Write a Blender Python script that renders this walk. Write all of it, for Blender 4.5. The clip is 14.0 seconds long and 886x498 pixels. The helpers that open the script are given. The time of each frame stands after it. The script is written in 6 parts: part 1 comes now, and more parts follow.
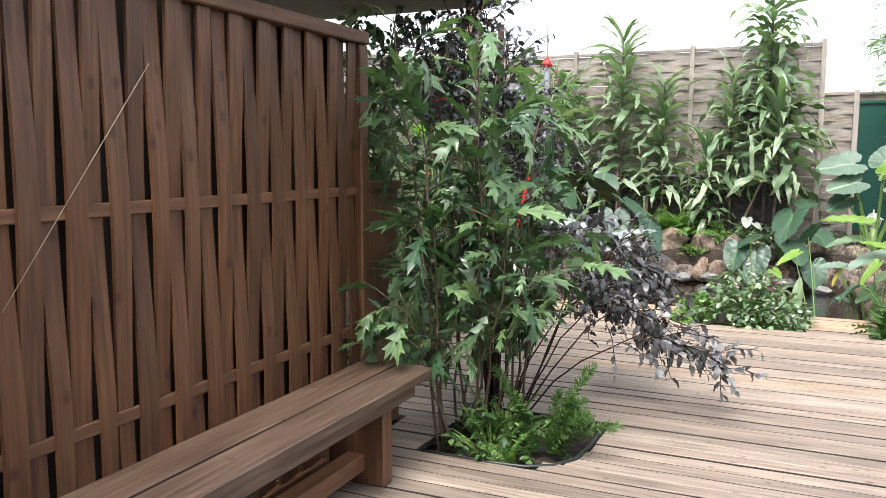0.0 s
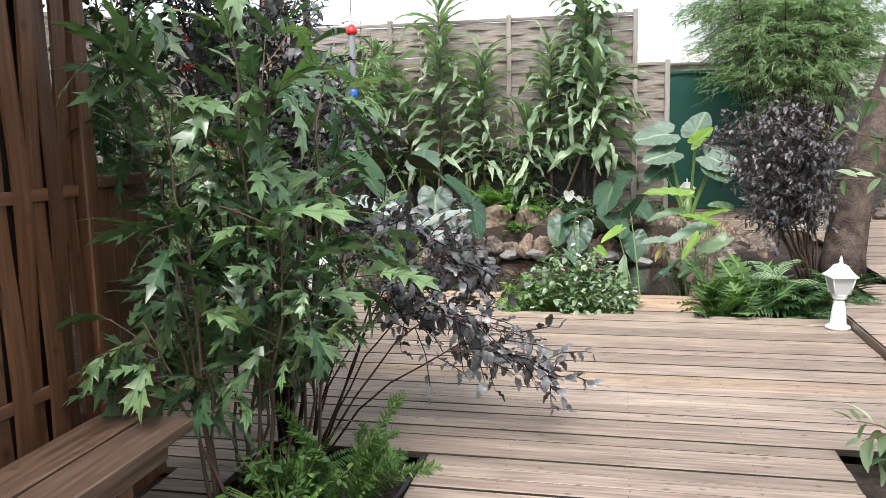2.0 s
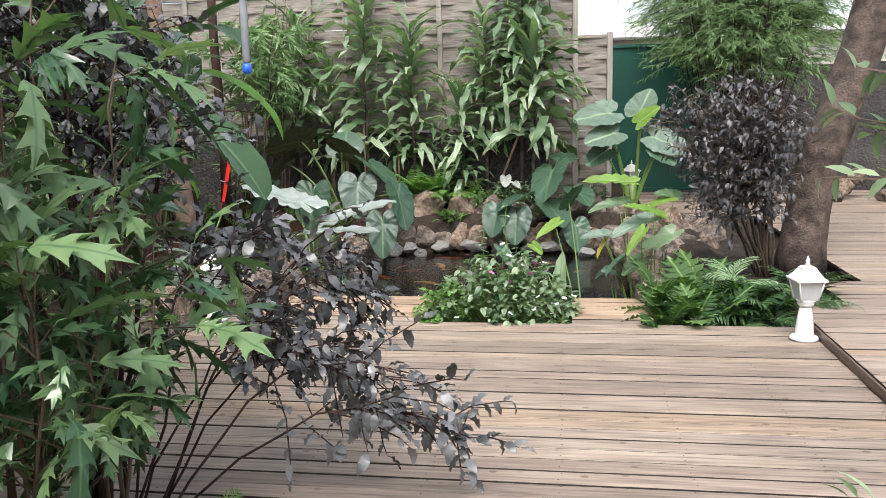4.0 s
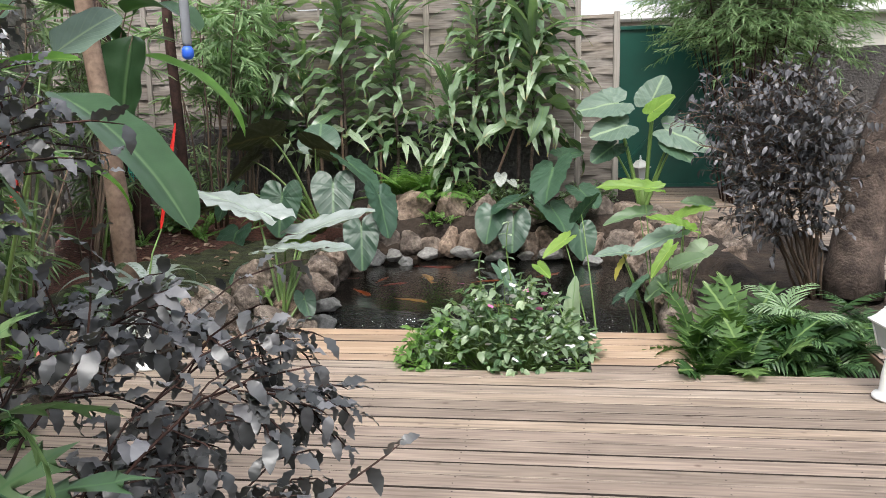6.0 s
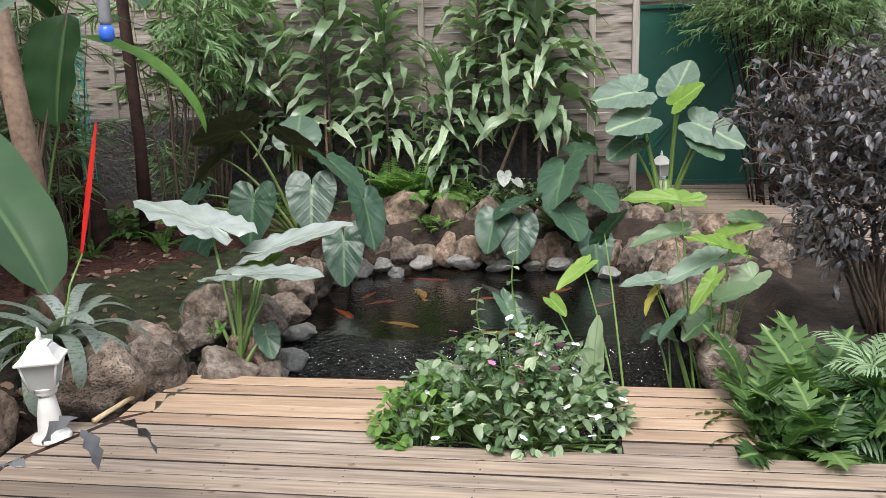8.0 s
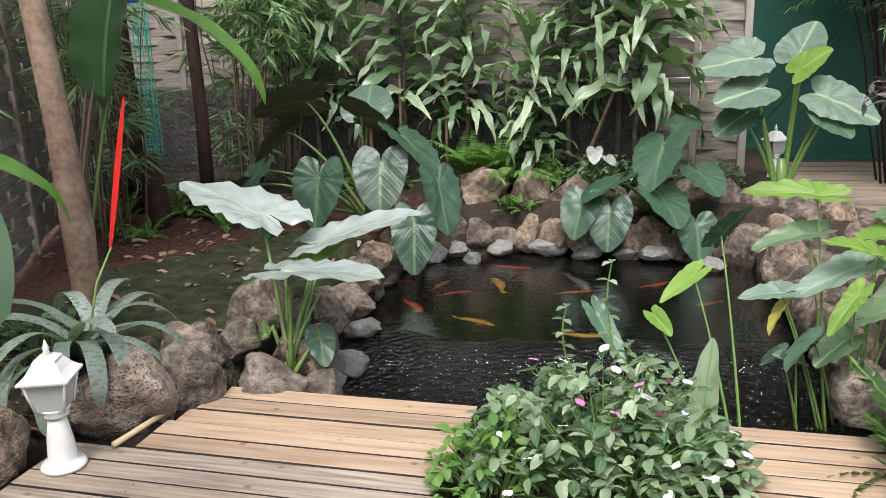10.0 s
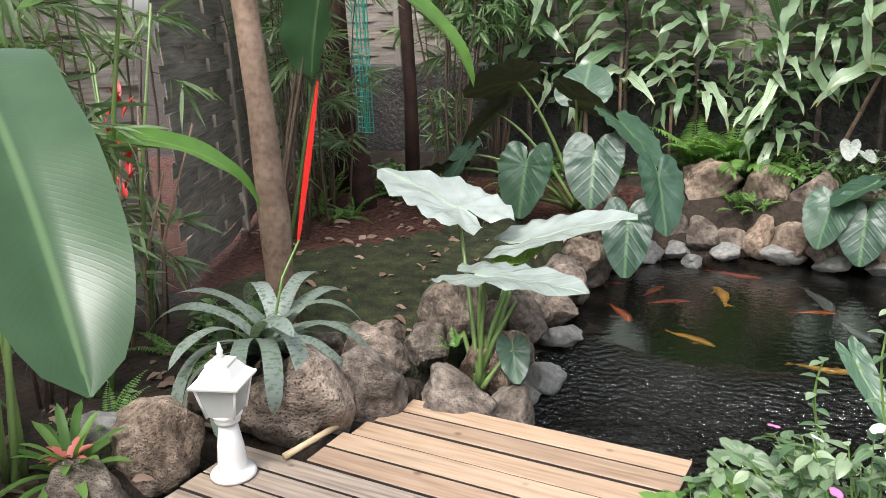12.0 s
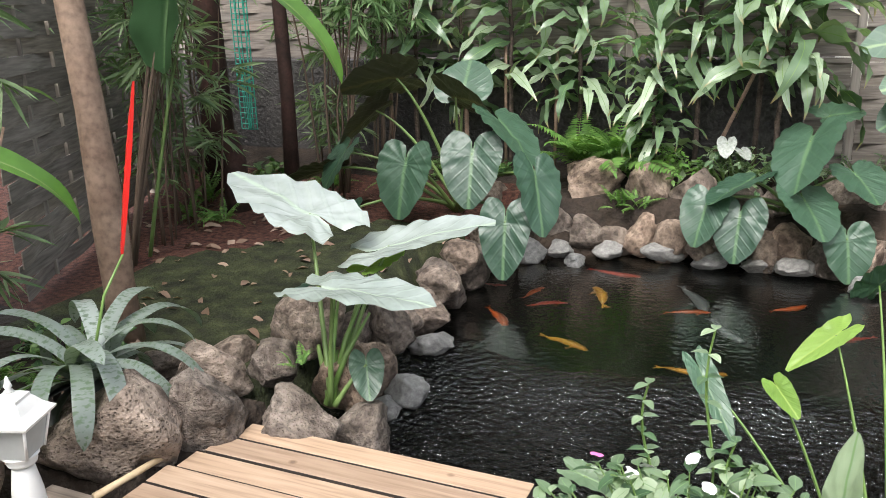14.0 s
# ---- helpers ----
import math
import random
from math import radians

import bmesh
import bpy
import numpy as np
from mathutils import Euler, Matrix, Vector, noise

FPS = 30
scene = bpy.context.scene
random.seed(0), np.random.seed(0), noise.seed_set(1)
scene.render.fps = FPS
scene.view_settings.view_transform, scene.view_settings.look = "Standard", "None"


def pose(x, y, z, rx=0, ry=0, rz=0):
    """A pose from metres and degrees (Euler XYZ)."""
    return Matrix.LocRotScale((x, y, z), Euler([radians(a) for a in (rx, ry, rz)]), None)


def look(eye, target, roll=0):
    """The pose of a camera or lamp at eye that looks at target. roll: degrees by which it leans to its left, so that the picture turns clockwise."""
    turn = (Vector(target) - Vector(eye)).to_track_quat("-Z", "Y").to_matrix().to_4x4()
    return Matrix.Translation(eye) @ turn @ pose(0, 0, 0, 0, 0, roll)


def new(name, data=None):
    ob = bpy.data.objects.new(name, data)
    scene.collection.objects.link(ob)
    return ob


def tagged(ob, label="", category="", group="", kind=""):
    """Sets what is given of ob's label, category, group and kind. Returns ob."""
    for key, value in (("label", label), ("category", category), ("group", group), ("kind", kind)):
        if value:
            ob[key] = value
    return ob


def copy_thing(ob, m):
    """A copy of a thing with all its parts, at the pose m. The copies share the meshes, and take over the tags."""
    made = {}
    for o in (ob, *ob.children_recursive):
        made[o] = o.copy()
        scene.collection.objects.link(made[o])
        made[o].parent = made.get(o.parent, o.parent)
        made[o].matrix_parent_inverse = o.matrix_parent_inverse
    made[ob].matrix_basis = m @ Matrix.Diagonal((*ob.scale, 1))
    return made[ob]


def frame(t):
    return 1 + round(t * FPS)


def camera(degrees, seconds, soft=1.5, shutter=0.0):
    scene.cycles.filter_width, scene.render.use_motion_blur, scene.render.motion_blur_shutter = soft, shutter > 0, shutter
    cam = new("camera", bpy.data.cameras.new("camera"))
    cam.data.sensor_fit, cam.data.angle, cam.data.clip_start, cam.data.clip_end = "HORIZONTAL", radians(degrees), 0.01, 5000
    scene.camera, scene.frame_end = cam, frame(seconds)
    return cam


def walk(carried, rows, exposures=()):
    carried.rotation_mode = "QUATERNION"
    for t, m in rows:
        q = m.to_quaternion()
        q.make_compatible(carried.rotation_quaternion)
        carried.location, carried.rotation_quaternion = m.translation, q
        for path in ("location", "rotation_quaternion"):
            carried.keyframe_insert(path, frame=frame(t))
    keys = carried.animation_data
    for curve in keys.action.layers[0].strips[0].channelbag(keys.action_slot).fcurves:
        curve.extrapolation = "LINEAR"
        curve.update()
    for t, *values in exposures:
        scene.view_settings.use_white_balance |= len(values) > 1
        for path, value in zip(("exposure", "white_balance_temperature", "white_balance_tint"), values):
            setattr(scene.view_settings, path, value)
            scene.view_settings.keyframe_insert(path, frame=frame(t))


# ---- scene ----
cam = camera(57.4, 14.0, soft=0.75)
METRES, EYE, TILT, LEAN, TURN = 6.0, 1.476, 0.0, 0.0, 24.4
ROWS = [
    (0.0, 0.0, 0.0, 0.0, 0.01, -6.58, -0.1),
    (0.5, 0.0265, 0.0269, 0.0011, -1.93, -6.97, -0.07),
    (1.0, 0.0417, 0.0548, 0.0008, -5.29, -7.53, 0.12),
    (1.5, 0.0434, 0.0983, 0.0037, -8.95, -7.94, 0.59),
    (2.0, 0.0467, 0.1327, 0.0038, -11.96, -8.4, 1.2),
    (2.5, 0.0659, 0.1656, 0.003, -13.87, -8.88, 1.51),
    (3.0, 0.0931, 0.2029, 0.0039, -14.99, -9.4, 1.59),
    (5.5, 0.1703, 0.4151, 0.0122, -16.13, -10.72, 1.47),
    (6.0, 0.1813, 0.4692, 0.0148, -16.55, -11.1, 1.55),
    (6.5, 0.1901, 0.5091, 0.017, -16.67, -11.29, 1.72),
    (7.0, 0.2126, 0.5536, 0.0185, -16.61, -11.49, 1.58),
    (9.5, 0.2739, 0.7396, 0.0236, -13.84, -13.99, 1.77),
    (10.0, 0.2811, 0.7591, 0.0223, -10.42, -14.53, 1.76),
    (10.5, 0.2791, 0.7841, 0.0228, -6.72, -14.75, 1.8),
    (11.0, 0.2735, 0.8154, 0.024, -2.98, -15.06, 1.93),
    (11.5, 0.2733, 0.8328, 0.0238, 1.11, -15.5, 2.15),
    (12.0, 0.2904, 0.8451, 0.0247, 4.64, -15.75, 2.09),
    (12.5, 0.316, 0.8559, 0.0259, 6.99, -15.84, 1.78),
    (13.0, 0.3393, 0.861, 0.0265, 6.9, -15.99, 1.62),
    (13.5, 0.3506, 0.8669, 0.0259, 3.93, -16.28, 1.54),
    (14.0, 0.3461, 0.8849, 0.0269, -0.82, -16.54, 1.44),
]
walk(cam, [(t, pose(0, 0, EYE, TILT, LEAN, TURN) @ pose(METRES * x, METRES * y, METRES * z, 90 + pitch, roll, yaw)) for t, x, y, z, yaw, pitch, roll in ROWS], ((0, 1.76), (0.5, 1.72), (1.5, 1.5), (2.5, 1.42), (5.5, 1.28), (7, 1.22), (10, 1.3), (11.5, 1.48), (13, 1.54), (14, 1.54)))


# ---- light ----
world = bpy.data.worlds.new("overcast_sky")
scene.world = world
world.use_nodes = True
wn = world.node_tree
sky = wn.nodes.new("ShaderNodeTexSky")
sky.sky_type, sky.sun_disc = "NISHITA", False
sky.sun_elevation, sky.sun_rotation = radians(58), radians(178)
sky.air_density, sky.dust_density = 1.0, 4.0
grey = wn.nodes.new("ShaderNodeHueSaturation")
grey.inputs["Saturation"].default_value = 0.4
wn.links.new(sky.outputs["Color"], grey.inputs["Color"])
wn.links.new(grey.outputs["Color"], wn.nodes["Background"].inputs["Color"])
wn.nodes["Background"].inputs["Strength"].default_value = 0.15
sun = new("sun", bpy.data.lights.new("sun", "SUN"))
sun.data.energy, sun.data.angle, sun.data.color = 1.3, radians(25), (1.0, 0.985, 0.96)
sun.matrix_world = look((0, 0, 20), (-20 * math.cos(radians(58)) * math.sin(radians(178)), -20 * math.cos(radians(58)) * math.cos(radians(178)), 20 - 20 * math.sin(radians(58))))

# ---- materials ----
R = random.Random(7)


def nodes_of(name):
    m = bpy.data.materials.new(name)
    m.use_nodes = True
    t = m.node_tree
    return m, t, t.nodes["Principled BSDF"], t.nodes.new, t.links.new


def noise_tex(t, coord, scale, detail=4.0, stretch=None):
    n = t.nodes.new("ShaderNodeTexNoise")
    n.inputs["Scale"].default_value, n.inputs["Detail"].default_value = scale, detail
    if stretch:
        mp = t.nodes.new("ShaderNodeMapping")
        mp.inputs["Scale"].default_value = stretch
        t.links.new(coord, mp.inputs["Vector"])
        coord = mp.outputs["Vector"]
    t.links.new(coord, n.inputs["Vector"])
    return n.outputs["Fac"]


def ramp(t, fac, stops):
    r = t.nodes.new("ShaderNodeValToRGB")
    els = r.color_ramp.elements
    while len(els) < len(stops):
        els.new(0.5)
    for e, (p, c) in zip(els, stops):
        e.position, e.color = p, (*c, 1) if len(c) == 3 else c
    t.links.new(fac, r.inputs["Fac"])
    return r.outputs["Color"]


def mix(t, kind, fac, a, b):
    m = t.nodes.new("ShaderNodeMix")
    m.data_type, m.blend_type = "RGBA", kind
    for sock, v in ((m.inputs[0], fac), (m.inputs[6], a), (m.inputs[7], b)):
        if hasattr(v, "is_linked"):
            t.links.new(v, sock)
        elif isinstance(v, tuple):
            sock.default_value = (*v, 1)
        else:
            sock.default_value = v
    return m.outputs[2]


def bump(t, bsdf, height, strength, distance=0.01):
    b = t.nodes.new("ShaderNodeBump")
    b.inputs["Strength"].default_value, b.inputs["Distance"].default_value = strength, distance
    t.links.new(height, b.inputs["Height"])
    t.links.new(b.outputs["Normal"], bsdf.inputs["Normal"])


def wood(name, dark, mid, light, axis, rough=0.7, tint=0.5, knots=0.06):
    """Grained boards along the local axis; each board takes its own tone."""
    m, t, p, n, l = nodes_of(name)
    co = n("ShaderNodeTexCoord").outputs["Object"]
    info = n("ShaderNodeObjectInfo")
    off = n("ShaderNodeVectorMath")
    off.operation = "MULTIPLY_ADD"
    l(info.outputs["Random"], off.inputs[0])
    off.inputs[1].default_value = (37.0, 53.0, 29.0)
    l(co, off.inputs[2])
    co = off.outputs[0]
    s = [14.0, 14.0, 14.0]
    s[axis] = 0.7
    grain = noise_tex(t, co, 4.0, 8.0, s)
    col = ramp(t, grain, [(0.25, dark), (0.5, mid), (0.78, light)])
    blot = noise_tex(t, co, 1.6, 3.0)
    col = mix(t, "MULTIPLY", 0.55, col, ramp(t, blot, [(0.3, (0.62, 0.6, 0.58)), (0.7, (1.0, 1.0, 1.0))]))
    if knots:
        v = n("ShaderNodeTexVoronoi")
        v.inputs["Scale"].default_value = 1.0
        mp = n("ShaderNodeMapping")
        ks = [9.0, 9.0, 9.0]
        ks[axis] = 6.5
        mp.inputs["Scale"].default_value = ks
        l(co, mp.inputs["Vector"])
        l(mp.outputs["Vector"], v.inputs["Vector"])
        kn = ramp(t, v.outputs["Distance"], [(knots, (0.28, 0.2, 0.16)), (knots * 2.5, (1, 1, 1))])
        col = mix(t, "MULTIPLY", 0.75, col, kn)
    tone = ramp(t, info.outputs["Random"], [(0.0, (0.66, 0.64, 0.63)), (0.35, (0.86, 0.82, 0.82)), (0.7, (1.0, 1.0, 1.0)), (1.0, (1.0, 0.9, 0.78))])
    col = mix(t, "MULTIPLY", tint, col, tone)
    l(col, p.inputs["Base Color"])
    p.inputs["Roughness"].default_value = rough
    bump(t, p, grain, 0.35, 0.004)
    return m


def rough_stuff(name, stops, scale, rough=0.9, b=0.6, dist=0.02, detail=8.0, fine=6.0, gloss=0.3):
    m, t, p, n, l = nodes_of(name)
    co = n("ShaderNodeTexCoord").outputs["Object"]
    info = n("ShaderNodeObjectInfo").outputs["Random"]
    off = n("ShaderNodeVectorMath")
    off.operation = "MULTIPLY_ADD"
    l(info, off.inputs[0])
    off.inputs[1].default_value = (31.0, 17.0, 23.0)
    l(co, off.inputs[2])
    big = noise_tex(t, off.outputs[0], scale, detail)
    small = noise_tex(t, off.outputs[0], scale * fine, detail)
    col = ramp(t, big, stops)
    col = mix(t, "MULTIPLY", 0.7, col, ramp(t, small, [(0.3, (0.5, 0.5, 0.5)), (0.62, (1.1, 1.1, 1.1))]))
    col = mix(t, "MULTIPLY", 0.6, col, ramp(t, info, [(0.0, (0.7, 0.7, 0.72)), (1.0, (1.1, 1.02, 0.96))]))
    l(col, p.inputs["Base Color"])
    p.inputs["Roughness"].default_value = rough
    p.inputs["Specular IOR Level"].default_value = gloss
    bump(t, p, small, b, dist)
    return m


def rock_mat():
    """Pitted brown lava stone with paler worn faces."""
    m, t, p, n, l = nodes_of("pitted_lava_rock")
    co = n("ShaderNodeTexCoord").outputs["Object"]
    rnd = n("ShaderNodeObjectInfo").outputs["Random"]
    off = n("ShaderNodeVectorMath")
    off.operation = "MULTIPLY_ADD"
    l(rnd, off.inputs[0])
    off.inputs[1].default_value = (31.0, 17.0, 23.0)
    l(co, off.inputs[2])
    q = off.outputs[0]
    big, mid, small = noise_tex(t, q, 1.4, 6.0), noise_tex(t, q, 5.0, 8.0), noise_tex(t, q, 22.0, 6.0)
    v = n("ShaderNodeTexVoronoi")
    v.inputs["Scale"].default_value = 17.0
    l(q, v.inputs["Vector"])
    pits = ramp(t, v.outputs["Distance"], [(0.12, (0.25, 0.22, 0.2)), (0.34, (1, 1, 1))])
    col = ramp(t, big, [(0.35, (0.12, 0.098, 0.08)), (0.5, (0.24, 0.198, 0.165)), (0.65, (0.37, 0.315, 0.265))])
    col = mix(t, "MULTIPLY", 0.8, col, ramp(t, mid, [(0.35, (0.45, 0.43, 0.42)), (0.6, (1.15, 1.12, 1.1))]))
    col = mix(t, "MULTIPLY", 0.6, col, pits)
    col = mix(t, "MULTIPLY", 0.8, col, ramp(t, rnd, [(0.0, (0.42, 0.43, 0.46)), (0.5, (0.85, 0.85, 0.86)), (1.0, (1.2, 1.04, 0.92))]))
    l(col, p.inputs["Base Color"])
    p.inputs["Roughness"].default_value = 0.88
    p.inputs["Specular IOR Level"].default_value = 0.25
    h = n("ShaderNodeMath")
    h.operation = "MULTIPLY_ADD"
    l(mid, h.inputs[0])
    h.inputs[1].default_value = 2.2
    l(small, h.inputs[2])
    h2 = n("ShaderNodeMath")
    h2.operation = "ADD"
    l(h.outputs[0], h2.inputs[0])
    l(pits, h2.inputs[1])
    bump(t, p, h2.outputs[0], 0.9, 0.022)
    return m


def leaf_mat(name, lo, hi, rough=0.42, rib=None, glow=0.35, veins=0.0, spec=0.36, bands=None, tip=None):
    """Leaf with a midrib along u = 0.5 and side veins; u runs across and v along the blade."""
    m, t, p, n, l = nodes_of(name)
    lo, hi = (tuple(0.88 * v + 0.12 * sum(c) / 3 for v in (c[0], c[1], c[2] * 1.3)) for c in (lo, hi))
    geo = n("ShaderNodeNewGeometry").outputs["Random Per Island"]
    info = n("ShaderNodeObjectInfo").outputs["Random"]
    add = n("ShaderNodeMath")
    add.operation = "ADD"
    l(geo, add.inputs[0])
    l(info, add.inputs[1])
    fr = n("ShaderNodeMath")
    fr.operation = "FRACT"
    l(add.outputs[0], fr.inputs[0])
    col = ramp(t, fr.outputs[0], [(0.0, lo), (0.75, tuple((a + b) / 2 for a, b in zip(lo, hi))), (1.0, hi)])
    co = n("ShaderNodeTexCoord")
    blot = noise_tex(t, co.outputs["Object"], 9.0, 4.0)
    col = mix(t, "MULTIPLY", 0.5, col, ramp(t, blot, [(0.3, (0.62, 0.66, 0.6)), (0.7, (1.1, 1.1, 1.1))]))
    sep = n("ShaderNodeSeparateXYZ")
    l(co.outputs["UV"], sep.inputs[0])
    if rib:
        d = n("ShaderNodeMath")
        d.operation = "SUBTRACT"
        l(sep.outputs[0], d.inputs[0])
        d.inputs[1].default_value = 0.5
        ab = n("ShaderNodeMath")
        ab.operation = "ABSOLUTE"
        l(d.outputs[0], ab.inputs[0])
        fac = ramp(t, ab.outputs[0], [(0.012, (1, 1, 1)), (0.04, (0, 0, 0))])
        col = mix(t, "MIX", fac, col, rib)
    if bands:
        w = n("ShaderNodeTexNoise")
        w.inputs["Scale"].default_value = 1.0
        mp = n("ShaderNodeMapping")
        mp.inputs["Scale"].default_value = (2.2, 34.0, 1.0)
        l(co.outputs["UV"], mp.inputs["Vector"])
        l(mp.outputs["Vector"], w.inputs["Vector"])
        fac = ramp(t, w.outputs["Fac"], [(0.5, (0, 0, 0)), (0.62, (0.8, 0.8, 0.8))])
        col = mix(t, "MIX", fac, col, bands)
    if tip:
        fac = ramp(t, sep.outputs[1], [(0.9, (0, 0, 0)), (1.0, (1, 1, 1))])
        col = mix(t, "MIX", fac, col, tip)
    if veins:
        s1 = n("ShaderNodeMath")
        s1.operation = "MULTIPLY_ADD"
        l(ab.outputs[0], s1.inputs[0])
        s1.inputs[1].default_value = -0.9 if veins < 30 else -0.25
        l(sep.outputs[1], s1.inputs[2])
        s2 = n("ShaderNodeMath")
        s2.operation = "MULTIPLY"
        l(s1.outputs[0], s2.inputs[0])
        s2.inputs[1].default_value = veins * 6.283
        s3 = n("ShaderNodeMath")
        s3.operation = "SINE"
        l(s2.outputs[0], s3.inputs[0])
        line = ramp(t, s3.outputs[0], [(0.6, (0, 0, 0)), (1.0, (0.12, 0.12, 0.12))])
        if veins < 30:
            col = mix(t, "MIX", line, col, rib)
        both = n("ShaderNodeMath")
        both.operation = "ADD"
        l(line, both.inputs[0])
        l(noise_tex(t, co.outputs["Object"], 9.0, 2.0), both.inputs[1])
        bump(t, p, both.outputs[0], 0.5 if veins < 30 else 0.3, -0.02 if veins < 30 else 0.0025)
    l(col, p.inputs["Base Color"])
    p.inputs["Roughness"].default_value = rough
    p.inputs["Specular IOR Level"].default_value = spec
    tr = n("ShaderNodeBsdfTranslucent")
    l(mix(t, "MULTIPLY", 1.0, col, (1.3, 1.5, 0.75)), tr.inputs["Color"])
    ms = n("ShaderNodeMixShader")
    ms.inputs[0].default_value = glow
    l(p.outputs[0], ms.inputs[1])
    l(tr.outputs[0], ms.inputs[2])
    l(ms.outputs[0], t.nodes["Material Output"].inputs["Surface"])
    return m


def plain(name, col, rough=0.5, metal=0.0, spread=0.15, scale=12.0, b=0.1):
    m, t, p, n, l = nodes_of(name)
    co = n("ShaderNodeTexCoord").outputs["Object"]
    f = noise_tex(t, co, scale, 6.0)
    l(ramp(t, f, [(0.3, tuple(c * (1 - spread) for c in col)), (0.7, col)]), p.inputs["Base Color"])
    p.inputs["Roughness"].default_value, p.inputs["Metallic"].default_value = rough, metal
    bump(t, p, f, b, 0.003)
    return m


M_DECK = wood("weathered_deck_wood", (0.132, 0.103, 0.08), (0.285, 0.23, 0.186), (0.425, 0.35, 0.282), 0, 0.6, 0.95)
# near-black brown: shade of the board gaps as colour, also the screw heads
M_GAPSHADE_SCREW = plain("gap_shade_and_screw_brown", (0.035, 0.026, 0.02), 0.9, 0.0, 0.4, 9.0)
M_DECKNEW = wood("pale_pine", (0.23, 0.155, 0.10), (0.37, 0.265, 0.185), (0.46, 0.345, 0.25), 0, 0.55, 0.7)
M_WALLWOOD = wood("brown_stained_wood", (0.058, 0.026, 0.012), (0.112, 0.051, 0.024), (0.18, 0.09, 0.043), 2, 0.5, 0.9, 0.085)
M_RAILWOOD = wood("brown_stained_rail_wood", (0.07, 0.033, 0.017), (0.13, 0.062, 0.031), (0.19, 0.098, 0.05), 1, 0.55, 0.4)
M_BENCH = wood("worn_bench_wood", (0.042, 0.027, 0.019), (0.098, 0.064, 0.046), (0.19, 0.138, 0.104), 1, 0.42, 0.6)
M_BENCHLEG = wood("bench_leg_wood", (0.06, 0.028, 0.015), (0.115, 0.055, 0.029), (0.17, 0.088, 0.046), 2, 0.55, 0.4)
M_FENCE = wood("silvered_fence_wood", (0.125, 0.11, 0.097), (0.24, 0.215, 0.19), (0.36, 0.33, 0.30), 0, 0.8, 0.6, 0)
M_FENCEPOST = wood("silvered_post_wood", (0.19, 0.17, 0.15), (0.29, 0.265, 0.235), (0.37, 0.345, 0.31), 2, 0.8, 0.5, 0)
M_ROCK = rock_mat()
M_STONE = rough_stuff("smooth_grey_stone", [(0.3, (0.13, 0.13, 0.125)), (0.7, (0.27, 0.27, 0.26))], 4.0, 0.6, 0.25, 0.01)
M_PLINTH = rough_stuff("dark_roughcast", [(0.3, (0.035, 0.034, 0.034)), (0.7, (0.085, 0.082, 0.08))], 2.0, 0.85, 1.0, 0.04, 6.0, 14.0)
M_SOIL = rough_stuff("dark_soil", [(0.3, (0.016, 0.012, 0.010)), (0.6, (0.042, 0.031, 0.023)), (0.8, (0.085, 0.06, 0.042))], 4.0, 0.95, 1.0, 0.04)
M_MULCH = rough_stuff("red_brown_mulch", [(0.35, (0.045, 0.019, 0.014)), (0.65, (0.17, 0.072, 0.052))], 26.0, 0.95, 1.0, 0.03)
M_MOSS = rough_stuff("green_moss", [(0.35, (0.016, 0.018, 0.009)), (0.55, (0.034, 0.042, 0.016)), (0.7, (0.06, 0.066, 0.028))], 9.0, 0.95, 1.0, 0.03)
M_LINER = plain("black_pond_liner", (0.004, 0.004, 0.004), 0.6)
M_LINER.node_tree.nodes["Principled BSDF"].inputs["Specular IOR Level"].default_value = 0.05
M_GATE = plain("dark_green_paint", (0.002, 0.075, 0.052), 0.45, 0.0, 0.25, 3.0)
M_WHITE = plain("white_enamel", (0.68, 0.68, 0.66), 0.4, 0.0, 0.08, 20.0)
M_RENDER = plain("cream_render", (0.62, 0.60, 0.52), 0.8, 0.0, 0.1, 4.0)
M_SOFFIT = plain("grey_board", (0.27, 0.25, 0.22), 0.7, 0.0, 0.2, 2.5)
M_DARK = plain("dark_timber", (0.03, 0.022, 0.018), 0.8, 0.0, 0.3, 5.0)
M_RED = plain("red_plastic", (0.52, 0.018, 0.014), 0.4, 0.0, 0.1)
M_BARK = rough_stuff("grey_brown_bark", [(0.35, (0.05, 0.038, 0.032)), (0.65, (0.15, 0.115, 0.095))], 9.0, 0.9, 0.8, 0.02)
M_PALE_BARK = rough_stuff("pale_smooth_bark", [(0.3, (0.19, 0.125, 0.09)), (0.7, (0.30, 0.215, 0.16))], 5.0, 0.8, 0.4, 0.008)
M_DARKBARK = rough_stuff("dark_red_bark", [(0.3, (0.014, 0.008, 0.006)), (0.7, (0.055, 0.026, 0.02))], 8.0, 0.85, 0.4, 0.01)
M_TWIG = plain("twig_brown", (0.09, 0.06, 0.04), 0.8)
M_STEMGREEN = plain("green_stem", (0.13, 0.22, 0.055), 0.45)
M_STALK = plain("pale_leaf_stalk", (0.13, 0.20, 0.06), 0.4)
M_STALKDRY = plain("pale_twine", (0.34, 0.29, 0.22), 0.8)
M_POT = plain("black_plastic", (0.015, 0.017, 0.017), 0.45)
M_FROSTED = plain("frosted_panel", (0.42, 0.44, 0.43), 0.18)
M_NET = plain("turquoise_net", (0.03, 0.30, 0.22), 0.6)
M_CALADIUM = plain("mottled_white_leaf", (0.34, 0.37, 0.33), 0.5, 0.0, 0.5, 40.0)
M_GLASSY = plain("dusty_clear_plastic", (0.22, 0.23, 0.25), 0.15)
